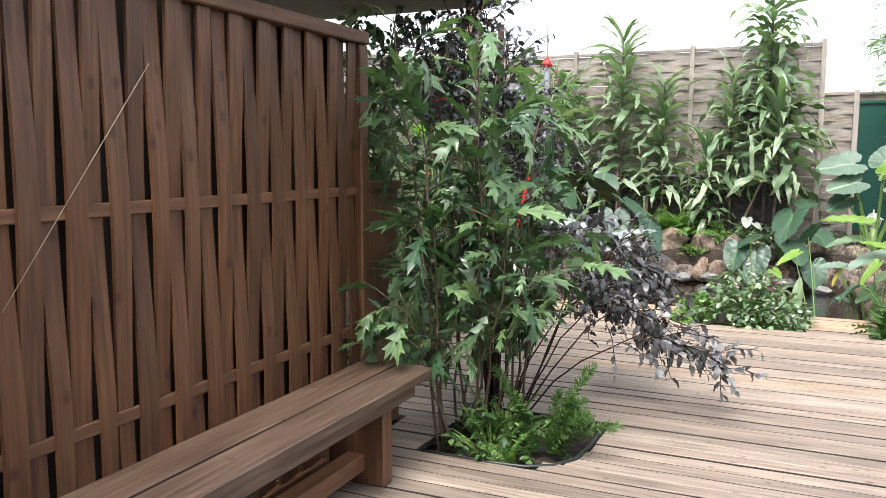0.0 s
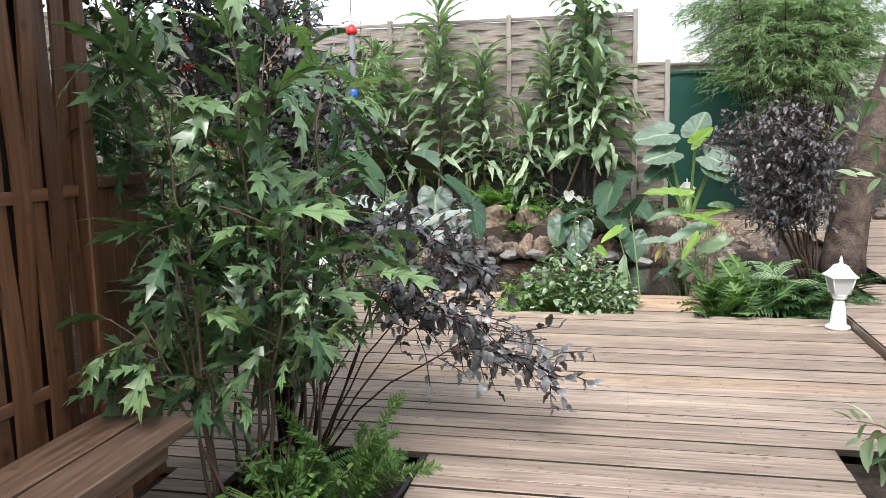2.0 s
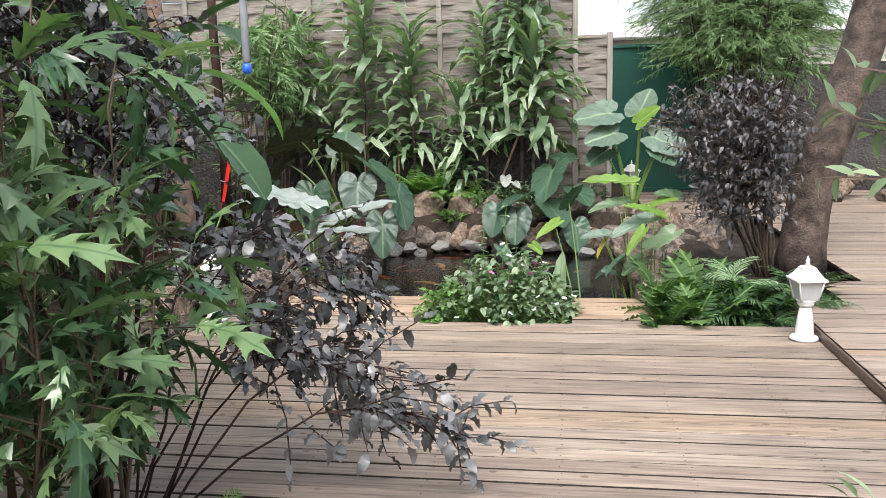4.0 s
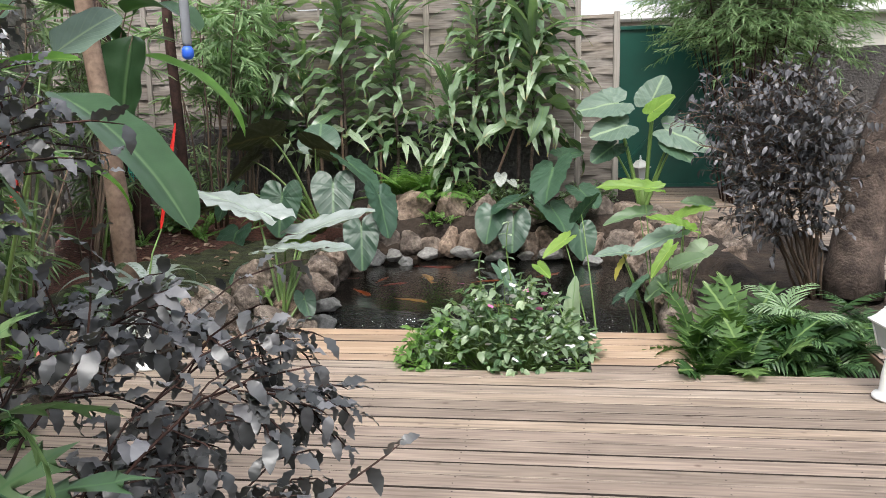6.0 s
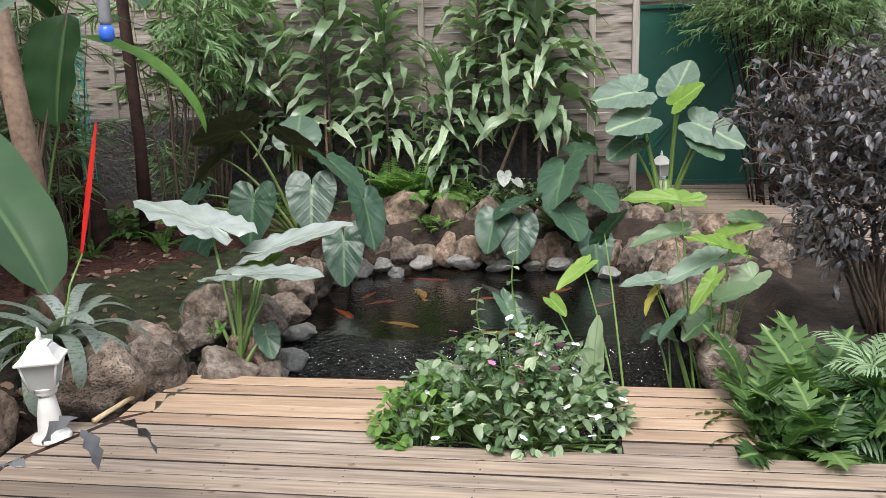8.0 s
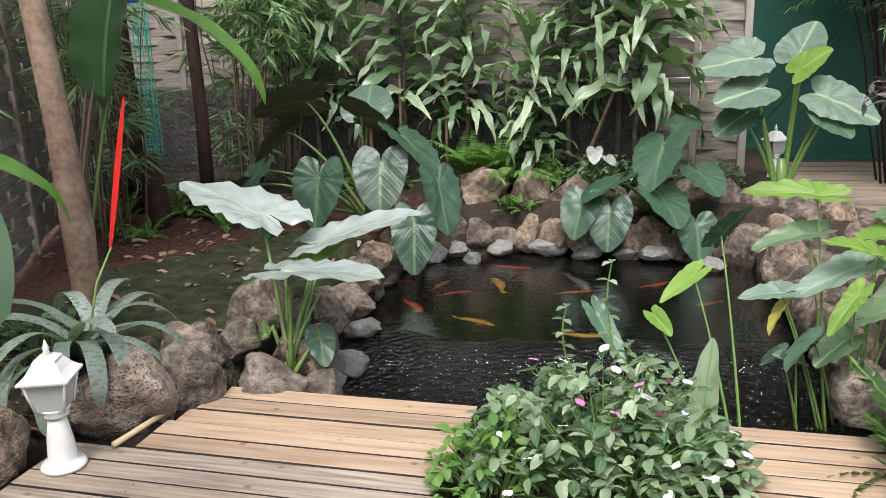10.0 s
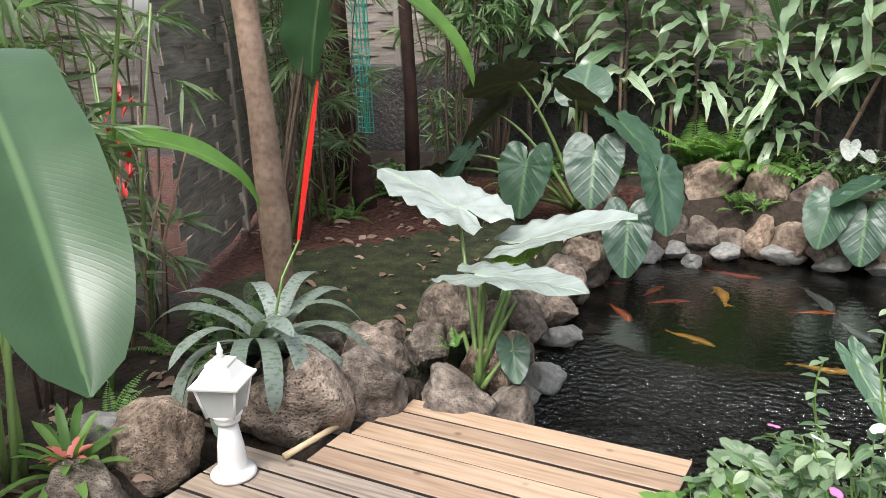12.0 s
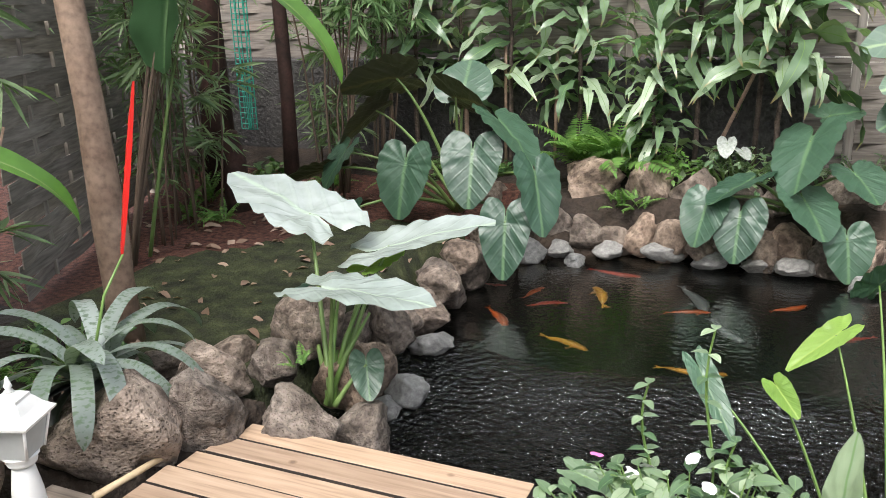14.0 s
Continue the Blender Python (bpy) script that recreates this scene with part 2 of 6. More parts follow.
M_BLUE = plain("blue_plastic", (0.03, 0.12, 0.6), 0.35)
M_PETAL_W = plain("white_petal", (0.82, 0.80, 0.82), 0.5)
M_PETAL_P = plain("pink_petal", (0.72, 0.18, 0.42), 0.5)
M_DEADLEAF = leaf_mat("dry_leaf", (0.16, 0.09, 0.045), (0.40, 0.27, 0.16), 0.8, None, 0.1)

L_DRAC = leaf_mat("dracaena_leaf", (0.075, 0.15, 0.05), (0.37, 0.46, 0.24), 0.27, (0.15, 0.24, 0.09), 0.3, 0.0, 0.5, None, (0.30, 0.22, 0.11))
L_ALO = leaf_mat("alocasia_leaf", (0.024, 0.066, 0.030), (0.060, 0.125, 0.055), 0.4, (0.085, 0.155, 0.075), 0.16, 6.5, 0.55)
# whitish base colour carries the sky's sheen on these green leaves
L_ALOSHEEN = leaf_mat("sky_sheen_taro_leaf", (0.24, 0.285, 0.20), (0.31, 0.345, 0.25), 0.22, (0.33, 0.40, 0.32), 0.12, 6.5, 1.0)
L_ALOMID = leaf_mat("matt_pale_taro_leaf", (0.105, 0.165, 0.095), (0.155, 0.225, 0.135), 0.42, (0.24, 0.32, 0.2), 0.2, 6.5, 0.4)
L_LIME = leaf_mat("lime_leaf", (0.16, 0.30, 0.03), (0.26, 0.42, 0.05), 0.4, (0.3, 0.42, 0.1), 0.45, 6.5)
L_PURPLE = leaf_mat("purple_alocasia_leaf", (0.030, 0.032, 0.018), (0.060, 0.060, 0.030), 0.35, (0.08, 0.07, 0.04), 0.2, 6.5)
L_BANANA = leaf_mat("strelitzia_leaf", (0.022, 0.060, 0.017), (0.038, 0.090, 0.026), 0.3, (0.085, 0.145, 0.065), 0.2, 60.0, 0.42)
L_YOUNG = leaf_mat("young_strelitzia_leaf", (0.13, 0.30, 0.03), (0.17, 0.36, 0.045), 0.32, (0.25, 0.36, 0.12), 0.4, 60.0)
L_BROM = leaf_mat("banded_bromeliad_leaf", (0.13, 0.165, 0.11), (0.29, 0.33, 0.24), 0.3, None, 0.2, 0.0, 0.6, (0.055, 0.10, 0.04))
L_BLACK = leaf_mat("blackish_shrub_leaf", (0.034, 0.035, 0.030), (0.145, 0.14, 0.12), 0.4, None, 0.06, 0.0, 0.5)
L_GREEN = leaf_mat("lobed_green_leaf", (0.028, 0.08, 0.018), (0.15, 0.25, 0.05), 0.4, (0.10, 0.2, 0.07), 0.3)
# lit copy of L_BLACK: the stronger light on the near shrubs as paler colour
L_BLACKLIT = leaf_mat("blackish_shrub_leaf_lit", (0.040, 0.043, 0.035), (0.17, 0.168, 0.142), 0.38, None, 0.08, 0.0, 0.6)
L_CUT = leaf_mat("cut_leaf_green", (0.03, 0.082, 0.03), (0.19, 0.30, 0.095), 0.29, (0.07, 0.14, 0.06), 0.22, 0.0, 0.5)
L_IMP = leaf_mat("impatiens_leaf", (0.05, 0.115, 0.035), (0.36, 0.45, 0.22), 0.36, (0.16, 0.26, 0.12), 0.3)
L_FERN = leaf_mat("fern_leaf", (0.08, 0.19, 0.025), (0.19, 0.34, 0.055), 0.45, None, 0.4)
L_FOX = leaf_mat("foxtail_leaf", (0.045, 0.115, 0.018), (0.14, 0.25, 0.05), 0.45, None, 0.35)
L_FINE = leaf_mat("fine_podocarpus_leaf", (0.10, 0.20, 0.05), (0.27, 0.39, 0.14), 0.45, None, 0.3)
L_BAMBOO = leaf_mat("bamboo_palm_leaf", (0.085, 0.15, 0.045), (0.26, 0.35, 0.13), 0.42, None, 0.3)
L_PINK = leaf_mat("coral_bract", (0.65, 0.14, 0.09), (0.75, 0.22, 0.14), 0.4, None, 0.2)
L_YELLOW = leaf_mat("yellowing_leaf", (0.40, 0.34, 0.03), (0.5, 0.42, 0.05), 0.45, (0.4, 0.4, 0.1), 0.35)


# ---- mesh helpers ----
def mesh_ob(name, V, F, mat, parent=None, label="", uv=None, smooth=False):
    me = bpy.data.meshes.new(name)
    me.from_pydata([tuple(v) for v in V], [], [tuple(f) for f in F])
    if mat:
        me.materials.append(mat)
    if uv is not None:
        lay = me.uv_layers.new(name="UVMap")
        idx = np.empty(len(me.loops), dtype=np.int32)
        me.loops.foreach_get("vertex_index", idx)
        lay.data.foreach_set("uv", np.asarray(uv, dtype=np.float32)[idx].ravel())
    if smooth:
        me.polygons.foreach_set("use_smooth", [True] * len(me.polygons))
    me.update()
    ob = new(name, me)
    if parent is not None:
        ob.parent = parent
    if label:
        ob["label"] = label
    return ob


def part(name, bm, mat, parent=None, label="", smooth=False):
    me = bpy.data.meshes.new(name)
    bm.to_mesh(me)
    bm.free()
    if mat:
        me.materials.append(mat)
    if smooth:
        me.polygons.foreach_set("use_smooth", [True] * len(me.polygons))
    ob = new(name, me)
    if parent is not None:
        ob.parent = parent
    if label:
        ob["label"] = label
    return ob


def empty(name, loc, label, category, group="", kind=""):
    ob = new(name)
    ob.empty_display_size = 0.1
    ob.matrix_basis = Matrix.Translation(loc)
    return tagged(ob, label, category, group, kind)


def box_bm(x0, x1, y0, y1, z0, z1, bevel=0.0):
    bm = bmesh.new()
    bmesh.ops.create_cube(bm, size=1.0, matrix=Matrix.Translation(((x0 + x1) / 2, (y0 + y1) / 2, (z0 + z1) / 2)) @ Matrix.Diagonal((x1 - x0, y1 - y0, z1 - z0, 1)))
    if bevel:
        bmesh.ops.bevel(bm, geom=bm.edges[:], offset=bevel, segments=1, affect="EDGES")
    return bm


def tube_data(pts, radii, sides=6):
    """A tapered tube along points."""
    P = [Vector(p) for p in pts]
    V, F = [], []
    up = Vector((0.31, 0.17, 0.93)).normalized()
    for i, p in enumerate(P):
        d = (P[min(i + 1, len(P) - 1)] - P[max(i - 1, 0)]).normalized()
        a = d.cross(up)
        if a.length < 1e-3:
            a = d.cross(Vector((1, 0, 0)))
        a.normalize()
        b = d.cross(a)
        for k in range(sides):
            th = 2 * math.pi * k / sides
            V.append(p + (a * math.cos(th) + b * math.sin(th)) * radii[i])
    for i in range(len(P) - 1):
        for k in range(sides):
            k2 = (k + 1) % sides
            F.append((i * sides + k, i * sides + k2, (i + 1) * sides + k2, (i + 1) * sides + k))
    F.append(tuple(range(sides))[::-1])
    F.append(tuple((len(P) - 1) * sides + k for k in range(sides)))
    return V, F


def tube(name, pts, radii, mat, parent=None, label="", sides=8):
    V, F = tube_data(pts, radii, sides)
    return mesh_ob(name, V, F, mat, parent, label, smooth=True)


def joined(datas):
    V, F = [], []
    for v, f in datas:
        o = len(V)
        V += list(v)
        F += [tuple(i + o for i in q) for q in f]
    return V, F


def lathe(name, prof, mat, parent=None, sides=16, label="", at=(0, 0, 0), square=False):
    V, F = [], []
    n = len(prof)
    for r, z in prof:
        for k in range(sides):
            th = 2 * math.pi * (k + (0.5 if square else 0)) / sides
            V.append((at[0] + r * math.cos(th), at[1] + r * math.sin(th), at[2] + z))
    for i in range(n - 1):
        for k in range(sides):
            k2 = (k + 1) % sides
            F.append((i * sides + k, i * sides + k2, (i + 1) * sides + k2, (i + 1) * sides + k))
    F.append(tuple(range(sides))[::-1])
    F.append(tuple((n - 1) * sides + k for k in range(sides)))
    return mesh_ob(name, V, F, mat, parent, label, smooth=not square)


# ---- leaves ----
def lance(s):
    return max(0.04, math.sin(math.pi * min(1, s ** 0.75)) ** 0.8)


def paddle(s):
    return max(0.03, min(1.0, (s * 7) ** 0.7) * (1 - max(0, (s - 0.55) / 0.45) ** 2.2) ** 0.5 if s < 1 else 0.03)


def strap(s):
    return max(0.05, (1 - max(0, (s - 0.7) / 0.3) ** 2) ** 0.5 * (0.75 + 0.25 * min(1, s * 3)) if s < 1 else 0.05)


def blade(L, W, bend=60, fold=0.2, n=8, shape=lance, wave=0.0, cross=2, rise=0.0, seed=0, curl=0.0):
    """A leaf from the origin along +y, top side up; it bends down by `bend` degrees over its length."""
    r = random.Random(seed)
    V, F, U = [], [], []
    y = z = 0.0
    ph = r.uniform(0, 6)
    m = 2 * cross + 1
    for i in range(n + 1):
        s = i / n
        a = radians(rise - bend * s ** 1.3)
        if i:
            y += L / n * math.cos(a)
            z += L / n * math.sin(a)
        w = W / 2 * shape(s)
        for k in range(m):
            c = (k - cross) / cross
            lift = fold * w * abs(c) - curl * w * c * c + wave * w * math.sin(s * 19 + ph + (2 if c > 0 else 0)) * abs(c)
            V.append((c * w, y - math.sin(a) * lift, z + math.cos(a) * lift))
            U.append((0.5 + c * 0.5, s))
    for i in range(n):
        for k in range(m - 1):
            F.append((i * m + k, i * m + k + 1, (i + 1) * m + k + 1, (i + 1) * m + k))
    return V, F, U


def heart(L, W, bend=0.35, cup=0.1, wave=0.03, seed=0, rings=6, seg=44, lobes=14):
    """A heart-shaped leaf: stalk joins at the origin, tip along +y, two lobes behind."""
    r = random.Random(seed)
    ph = r.uniform(0, 6)
    V, F, U = [(0, 0, 0)], [], [(0.5, 0.3)]
    for k in range(1, rings + 1):
        q = k / rings
        for j in range(seg):
            th = -math.pi + 2 * math.pi * (j + 0.5) / seg
            a = abs(th) / math.pi
            front = (1 - a) ** 1.0
            if a < 0.72:
                rad = 0.40 + 0.40 * max(0, 1 - a / 0.36) ** 1.9
            else:
                rad = 0.40 * min(1.0, 0.15 + ((1 - a) / 0.28) ** 0.5 * 1.0)
            rad *= 1 + 0.05 * math.sin(a * 9)
            x = math.sin(th) * rad * W / 0.78
            y = math.cos(th) * rad * L / 1.1
            x, y = x * q, y * q
            z = -bend * (y / L) ** 2 * L * (1.3 if y > 0 else 0.5) + cup * abs(x) - 0.6 * cup * x * x / W
            z += wave * L * q * q * math.sin(th * lobes + ph) * 0.5 + 0.004 * L * q * math.cos(th * lobes) + 0.03 * L * noise.noise((x * 7 / L, y * 7 / L, seed * 1.7))
            V.append((x, y, z))
            U.append((0.5 + x / W, 0.4 + y / L))
    for j in range(seg):
        F.append((0, 1 + j, 1 + (j + 1) % seg))
        for k in range(rings - 1):
            a, b = 1 + k * seg, 1 + (k + 1) * seg
            j2 = (j + 1) % seg
            F.append((a + j, b + j, b + j2, a + j2))
    # open the notch behind the stalk
    F = [f for f in F if not (len(f) == 4 and {(f[0] - 1) % seg, (f[2] - 1) % seg} == {seg - 1, 0} and f[0] > 2 * seg)]
    return V, F, U


def leaf_object(name, data, mat, parent, m, label=""):
    V, F, U = data
    ob = mesh_ob(name, V, F, mat, parent, label, U, True)
    ob.matrix_basis = m
    return ob


def scatter(name, data, mats, mat, parent, label="", kind=""):
    """Many copies of one leaf joined into one mesh."""
    V, F, U = data
    V, U = np.array(V), np.array(U)
    MM = np.array([[list(r) for r in m] for m in mats])
    out = np.einsum("nij,kj->nki", MM[:, :3, :3], V) + MM[:, None, :3, 3]
    k, n = len(V), len(MM)
    allF = [tuple(i + o for i in f) for o in range(0, n * k, k) for f in F]
    ob = mesh_ob(name, out.reshape(-1, 3), allF, mat, parent, label, np.tile(U, (n, 1)), True)
    if kind:
        ob["kind"] = kind
    return ob


def aim(p, yaw, pitch, roll=0.0, s=1.0):
    """Pose for a leaf at p: heading yaw (0 = +y, positive turns left), rising by pitch."""
    return Matrix.Translation(p) @ Euler((radians(pitch), 0, radians(yaw)), "XYZ").to_matrix().to_4x4() @ Matrix.Rotation(radians(roll), 4, "Y") @ Matrix.Scale(s, 4)


def along(d, p, roll=0.0, s=1.0):
    d = Vector(d)
    return Matrix.Translation(p) @ d.to_track_quat("Y", "Z").to_matrix().to_4x4() @ Matrix.Rotation(roll, 4, "Y") @ Matrix.Scale(s, 4)


# ---- ground and pond ----
POND = (-0.85, 9.95, 1.62, 2.2)  # centre and half sizes of the basin
WATER = -0.33


def pond_d(x, y):
    """Below 1 inside the basin."""
    wob = 0.10 * math.sin(x * 2.3 + y) + 0.08 * math.sin(y * 3.1 - x)
    return (abs((x - POND[0]) / POND[2]) ** 3.2 + abs((y - POND[1]) / POND[3]) ** 3.2) ** (1 / 3.2) + wob * 0.35


def ground_z(x, y):
    d = pond_d(x, y)
    base = -0.10 if y < 8.0 and -2.4 < x else 0.02
    if x < -2.6 and 6 < y < 13:
        base = 0.02 + 0.05 * min(1, (-2.6 - x))
    if y > 12.1 and x < 0.92:
        base = 0.1 + 0.12 * min(1, (y - 12.1))
    if x > 1.5 and y > 7:
        base = -0.05
    if -2.3 < x < 1.7 and y < 12.1 and d < 1.25:
        base = min(base, -0.12)
    base += 0.03 * noise.noise((x * 1.7, y * 1.7, 0.0))
    if -2.82 < x < 2.4 and y < 7.62:
        base = min(base, -0.12)
    if d < 1.05:
        return max(-0.85, base - 9.0 * (1.05 - d))
    return base


def graded(lo, hi, step, far):
    a = [lo + i * step for i in range(int((hi - lo) / step) + 1)]
    g, s = [], step
    left, right = lo, hi
    while right < far:
        s *= 1.7
        left -= s
        right += s
        g.append((left, right))
    return sorted([v[0] for v in g] + a + [v[1] for v in g])


def make_ground():
    xs, ys = graded(-7.0, 5.0, 0.12, 900), graded(-3.0, 16.0, 0.12, 900)
    V = [(x, y, ground_z(x, y)) for y in ys for x in xs]
    w = len(xs)
    F, mi = [], []
    for j in range(len(ys) - 1):
        for i in range(w - 1):
            F.append((j * w + i, j * w + i + 1, (j + 1) * w + i + 1, (j + 1) * w + i))
            cx, cy = (xs[i] + xs[i + 1]) / 2, (ys[j] + ys[j + 1]) / 2
            wob = 0.25 * noise.noise((cx * 2, cy * 2, 3.0))
            if pond_d(cx, cy) < 1.0:
                k = 1
            elif -4.1 + wob < cx < -2.1 and 8.3 + wob < cy < 11.2 + wob and cx > -4.0 + (cy - 9.8) * 0.55:
                k = 2
            elif cx < -2.4 and 8.6 < cy < 12.4:
                k = 3
            else:
                k = 0
            mi.append(k)
    ob = mesh_ob("ground", V, F, M_SOIL, smooth=True)
    for m in (M_LINER, M_MOSS, M_MULCH):
        ob.data.materials.append(m)
    ob.data.polygons.foreach_set("material_index", mi)
    tagged(ob, "dark planting soil with moss and red-brown mulch round a lined pond basin", "ground", kind="structure")


make_ground()


def water_mat():
    m, t, p, n, l = nodes_of("dark_pond_water")
    p.inputs["Base Color"].default_value = (0.42, 0.45, 0.38, 1)
    p.inputs["Roughness"].default_value = 0.03
    p.inputs["IOR"].default_value = 1.75
    p.inputs["Specular IOR Level"].default_value = 1.0
    p.inputs["Transmission Weight"].default_value = 1.0
    co = n("ShaderNodeTexCoord").outputs["Object"]
    a = noise_tex(t, co, 21.0, 2.0)
    b = noise_tex(t, co, 1.2, 2.0)
    mul = n("ShaderNodeMath")
    mul.operation = "MULTIPLY"
    l(a, mul.inputs[0])
    sep = n("ShaderNodeSeparateXYZ")
    l(co, sep.inputs[0])
    jit = n("ShaderNodeMath")
    jit.operation = "MULTIPLY_ADD"
    l(b, jit.inputs[0])
    jit.inputs[1].default_value = 1.2
    l(sep.outputs[1], jit.inputs[2])
    near = n("ShaderNodeMapRange")   # the pump stirs the water by the deck
    near.inputs["From Min"].default_value, near.inputs["From Max"].default_value = 9.5, 10.5
    near.inputs["To Min"].default_value, near.inputs["To Max"].default_value = 1.0, 0.02
    l(jit.outputs[0], near.inputs["Value"])
    l(near.outputs[0], mul.inputs[1])
    bump(t, p, mul.outputs[0], 1.0, 0.26)
    return m


def make_water():
    n = 40
    V = [(POND[0], POND[1], 0)]
    F = []
    for k in range(n):
        th = 2 * math.pi * k / n
        V.append((POND[0] + 1.95 * math.cos(th) / max(abs(math.cos(th)), abs(math.sin(th))) ** 0.6, POND[1] + 2.25 * math.sin(th) / max(abs(math.cos(th)), abs(math.sin(th))) ** 0.6, 0))
        F.append((0, k + 1, (k + 1) % n + 1))
    ob = mesh_ob("pond_water", [(v[0], v[1], WATER) for v in V], F, water_mat())
    ob.visible_shadow = False
    tagged(ob, "dark still pond water with fine ripples near the deck", "water", kind="structure")


make_water()

# ---- decks ----
PITCH, THICK = 0.1165, 0.034


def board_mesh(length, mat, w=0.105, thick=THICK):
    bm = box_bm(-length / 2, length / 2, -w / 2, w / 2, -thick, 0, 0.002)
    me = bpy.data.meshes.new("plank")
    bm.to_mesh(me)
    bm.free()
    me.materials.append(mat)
    me.materials.append(M_GAPSHADE_SCREW)
    # sides and underside coloured dark so the gaps between boards look shaded
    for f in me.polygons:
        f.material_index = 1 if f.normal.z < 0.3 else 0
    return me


BOARDS = {}


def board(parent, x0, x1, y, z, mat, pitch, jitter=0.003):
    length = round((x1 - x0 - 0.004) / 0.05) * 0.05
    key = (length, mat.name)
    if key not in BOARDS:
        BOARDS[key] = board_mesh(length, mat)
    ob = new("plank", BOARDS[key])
    ob.parent = parent
    ob.matrix_basis = pose((x0 + x1) / 2 + R.uniform(-0.0015, 0.0015), y, z + R.uniform(-jitter, jitter), R.uniform(-0.5, 0.5), 0, R.uniform(-0.08, 0.08))
    ob.scale = ((x1 - x0 - 0.006) / length, pitch / PITCH, 1)
    return ob


def lay(parent, x0, x1, y0, y1, z, mat, joint=True, holes=(), pitch=PITCH):
    y = y0 + pitch / 2
    while y < y1 - pitch * 0.4:
        spans = [(x0, x1)]
        for hx0, hx1, hy0, hy1 in holes:
            if hy0 < y < hy1:
                spans = [s for a, b in spans for s in ((a, min(b, hx0)), (max(a, hx1), b)) if s[1] - s[0] > 0.12]
        for a, b in spans:
            if joint and b - a > 2.2 and R.random() < 0.3:
                c = R.uniform(a + 0.8, b - 0.8)
                board(parent, a, c, y, z, mat, pitch)
                board(parent, c, b, y, z, mat, pitch)
            else:
                board(parent, a, b, y, z, mat, pitch)
        y += pitch


DECK_END = 7.36
BED = (-1.75, -0.95, 3.5, 4.35)   # planting hole beside the bench, with one rounded corner
BED_CUT = ((-1.75, -1.12, 3.5, 3.62), (-1.75, -1.02, 3.62, 3.73), (-1.75, -0.97, 3.73, 3.85), (-1.75, -0.95, 3.85, 4.35))
BOX = (0.90, 1.5, 4.05, 4.68)      # planting hole near the step

# ---- shelter, walls and fences ----
WALLX = -2.08


def make_wall():
    w = empty("wall_west", (WALLX, 0.0, 0), "brown stained woven timber slat wall with three rails", "wall", kind="structure")
    n, z0, z1 = 14, 0.03, 2.02
    variants = []
    for v in range(6):
        V, F = [], []
        r = random.Random(v)
        amp, wid, sh = r.uniform(0.0105, 0.0125), r.uniform(0.069, 0.079), (1 if v % 2 else -1)
        for i in range(n * 2 + 1):
            z = z0 + (z1 - z0) * i / (n * 2)
            off = sh * amp * math.cos(math.pi * (z - 1.30) / 0.705)
            ww = wid / 2 * (1 + 0.08 * math.sin(z * 3 + v))
            lean = 0.004 * math.sin(z * 2.1 + v * 2)
            for dx, dy in ((-0.006, -ww), (0.006, -ww + 0.002), (0.006, ww - 0.002), (-0.006, ww)):
                V.append((off + dx, dy + lean, z))
        for i in range(n * 2):
            for k in range(4):
                a, b = i * 4 + k, i * 4 + (k + 1) % 4
                F.append((a, b, b + 4, a + 4))
        F += [(3, 2, 1, 0), tuple(n * 8 + k for k in range(4))]
        me = bpy.data.meshes.new("slat")
        me.from_pydata(V, [], F)
        me.materials.append(M_WALLWOOD)
        variants.append(me)
    y, i = -3.0, 0
    while y < 3.5:
        ob = new("slat", variants[(i % 2) + 2 * R.randrange(3)])
        ob.parent = w
        ob.matrix_basis = pose(R.uniform(-0.002, 0.002), y, 0, R.uniform(-0.25, 0.25), 0, R.uniform(-2, 2))
        y += 0.0875
        i += 1
    for z, h in ((0.595, 0.045), (1.30, 0.045)):
        part("rail", box_bm(-0.009, 0.009, -3.05, 3.52, z - h / 2, z + h / 2, 0.003), M_RAILWOOD, w)
    # added sheet whose dark colour stands for the shade in the slat gaps
    part("backing", box_bm(-0.10, -0.08, -3.05, 3.5, 0.0, 2.083), M_DARK, w, "dark sheet added behind the slats to make their gaps dark")
    part("top_rail", box_bm(-0.04, 0.045, -3.05, 3.6, 2.022, 2.085, 0.006), M_RAILWOOD, w)
    part("bottom_rail", box_bm(-0.03, 0.03, -3.05, 3.52, -0.02, 0.028, 0.005), M_RAILWOOD, w)
    part("post", box_bm(-0.035, 0.035, 3.525, 3.6, -0.1, 2.02, 0.006), M_WALLWOOD, w)
    p = empty("wall_low", (WALLX, 3.605, 0), "low brown vertical plank panel beside the slat wall", "wall", kind="structure")
    for k in range(4):
        part("plank", box_bm(-0.012, 0.012, k * 0.088 + 0.002, k * 0.088 + 0.086, 0.0, 1.30, 0.003), M_WALLWOOD, p)
    part("cap", box_bm(-0.035, 0.035, 0.0, 0.355, 1.302, 1.345, 0.005), M_RAILWOOD, p)


make_wall()


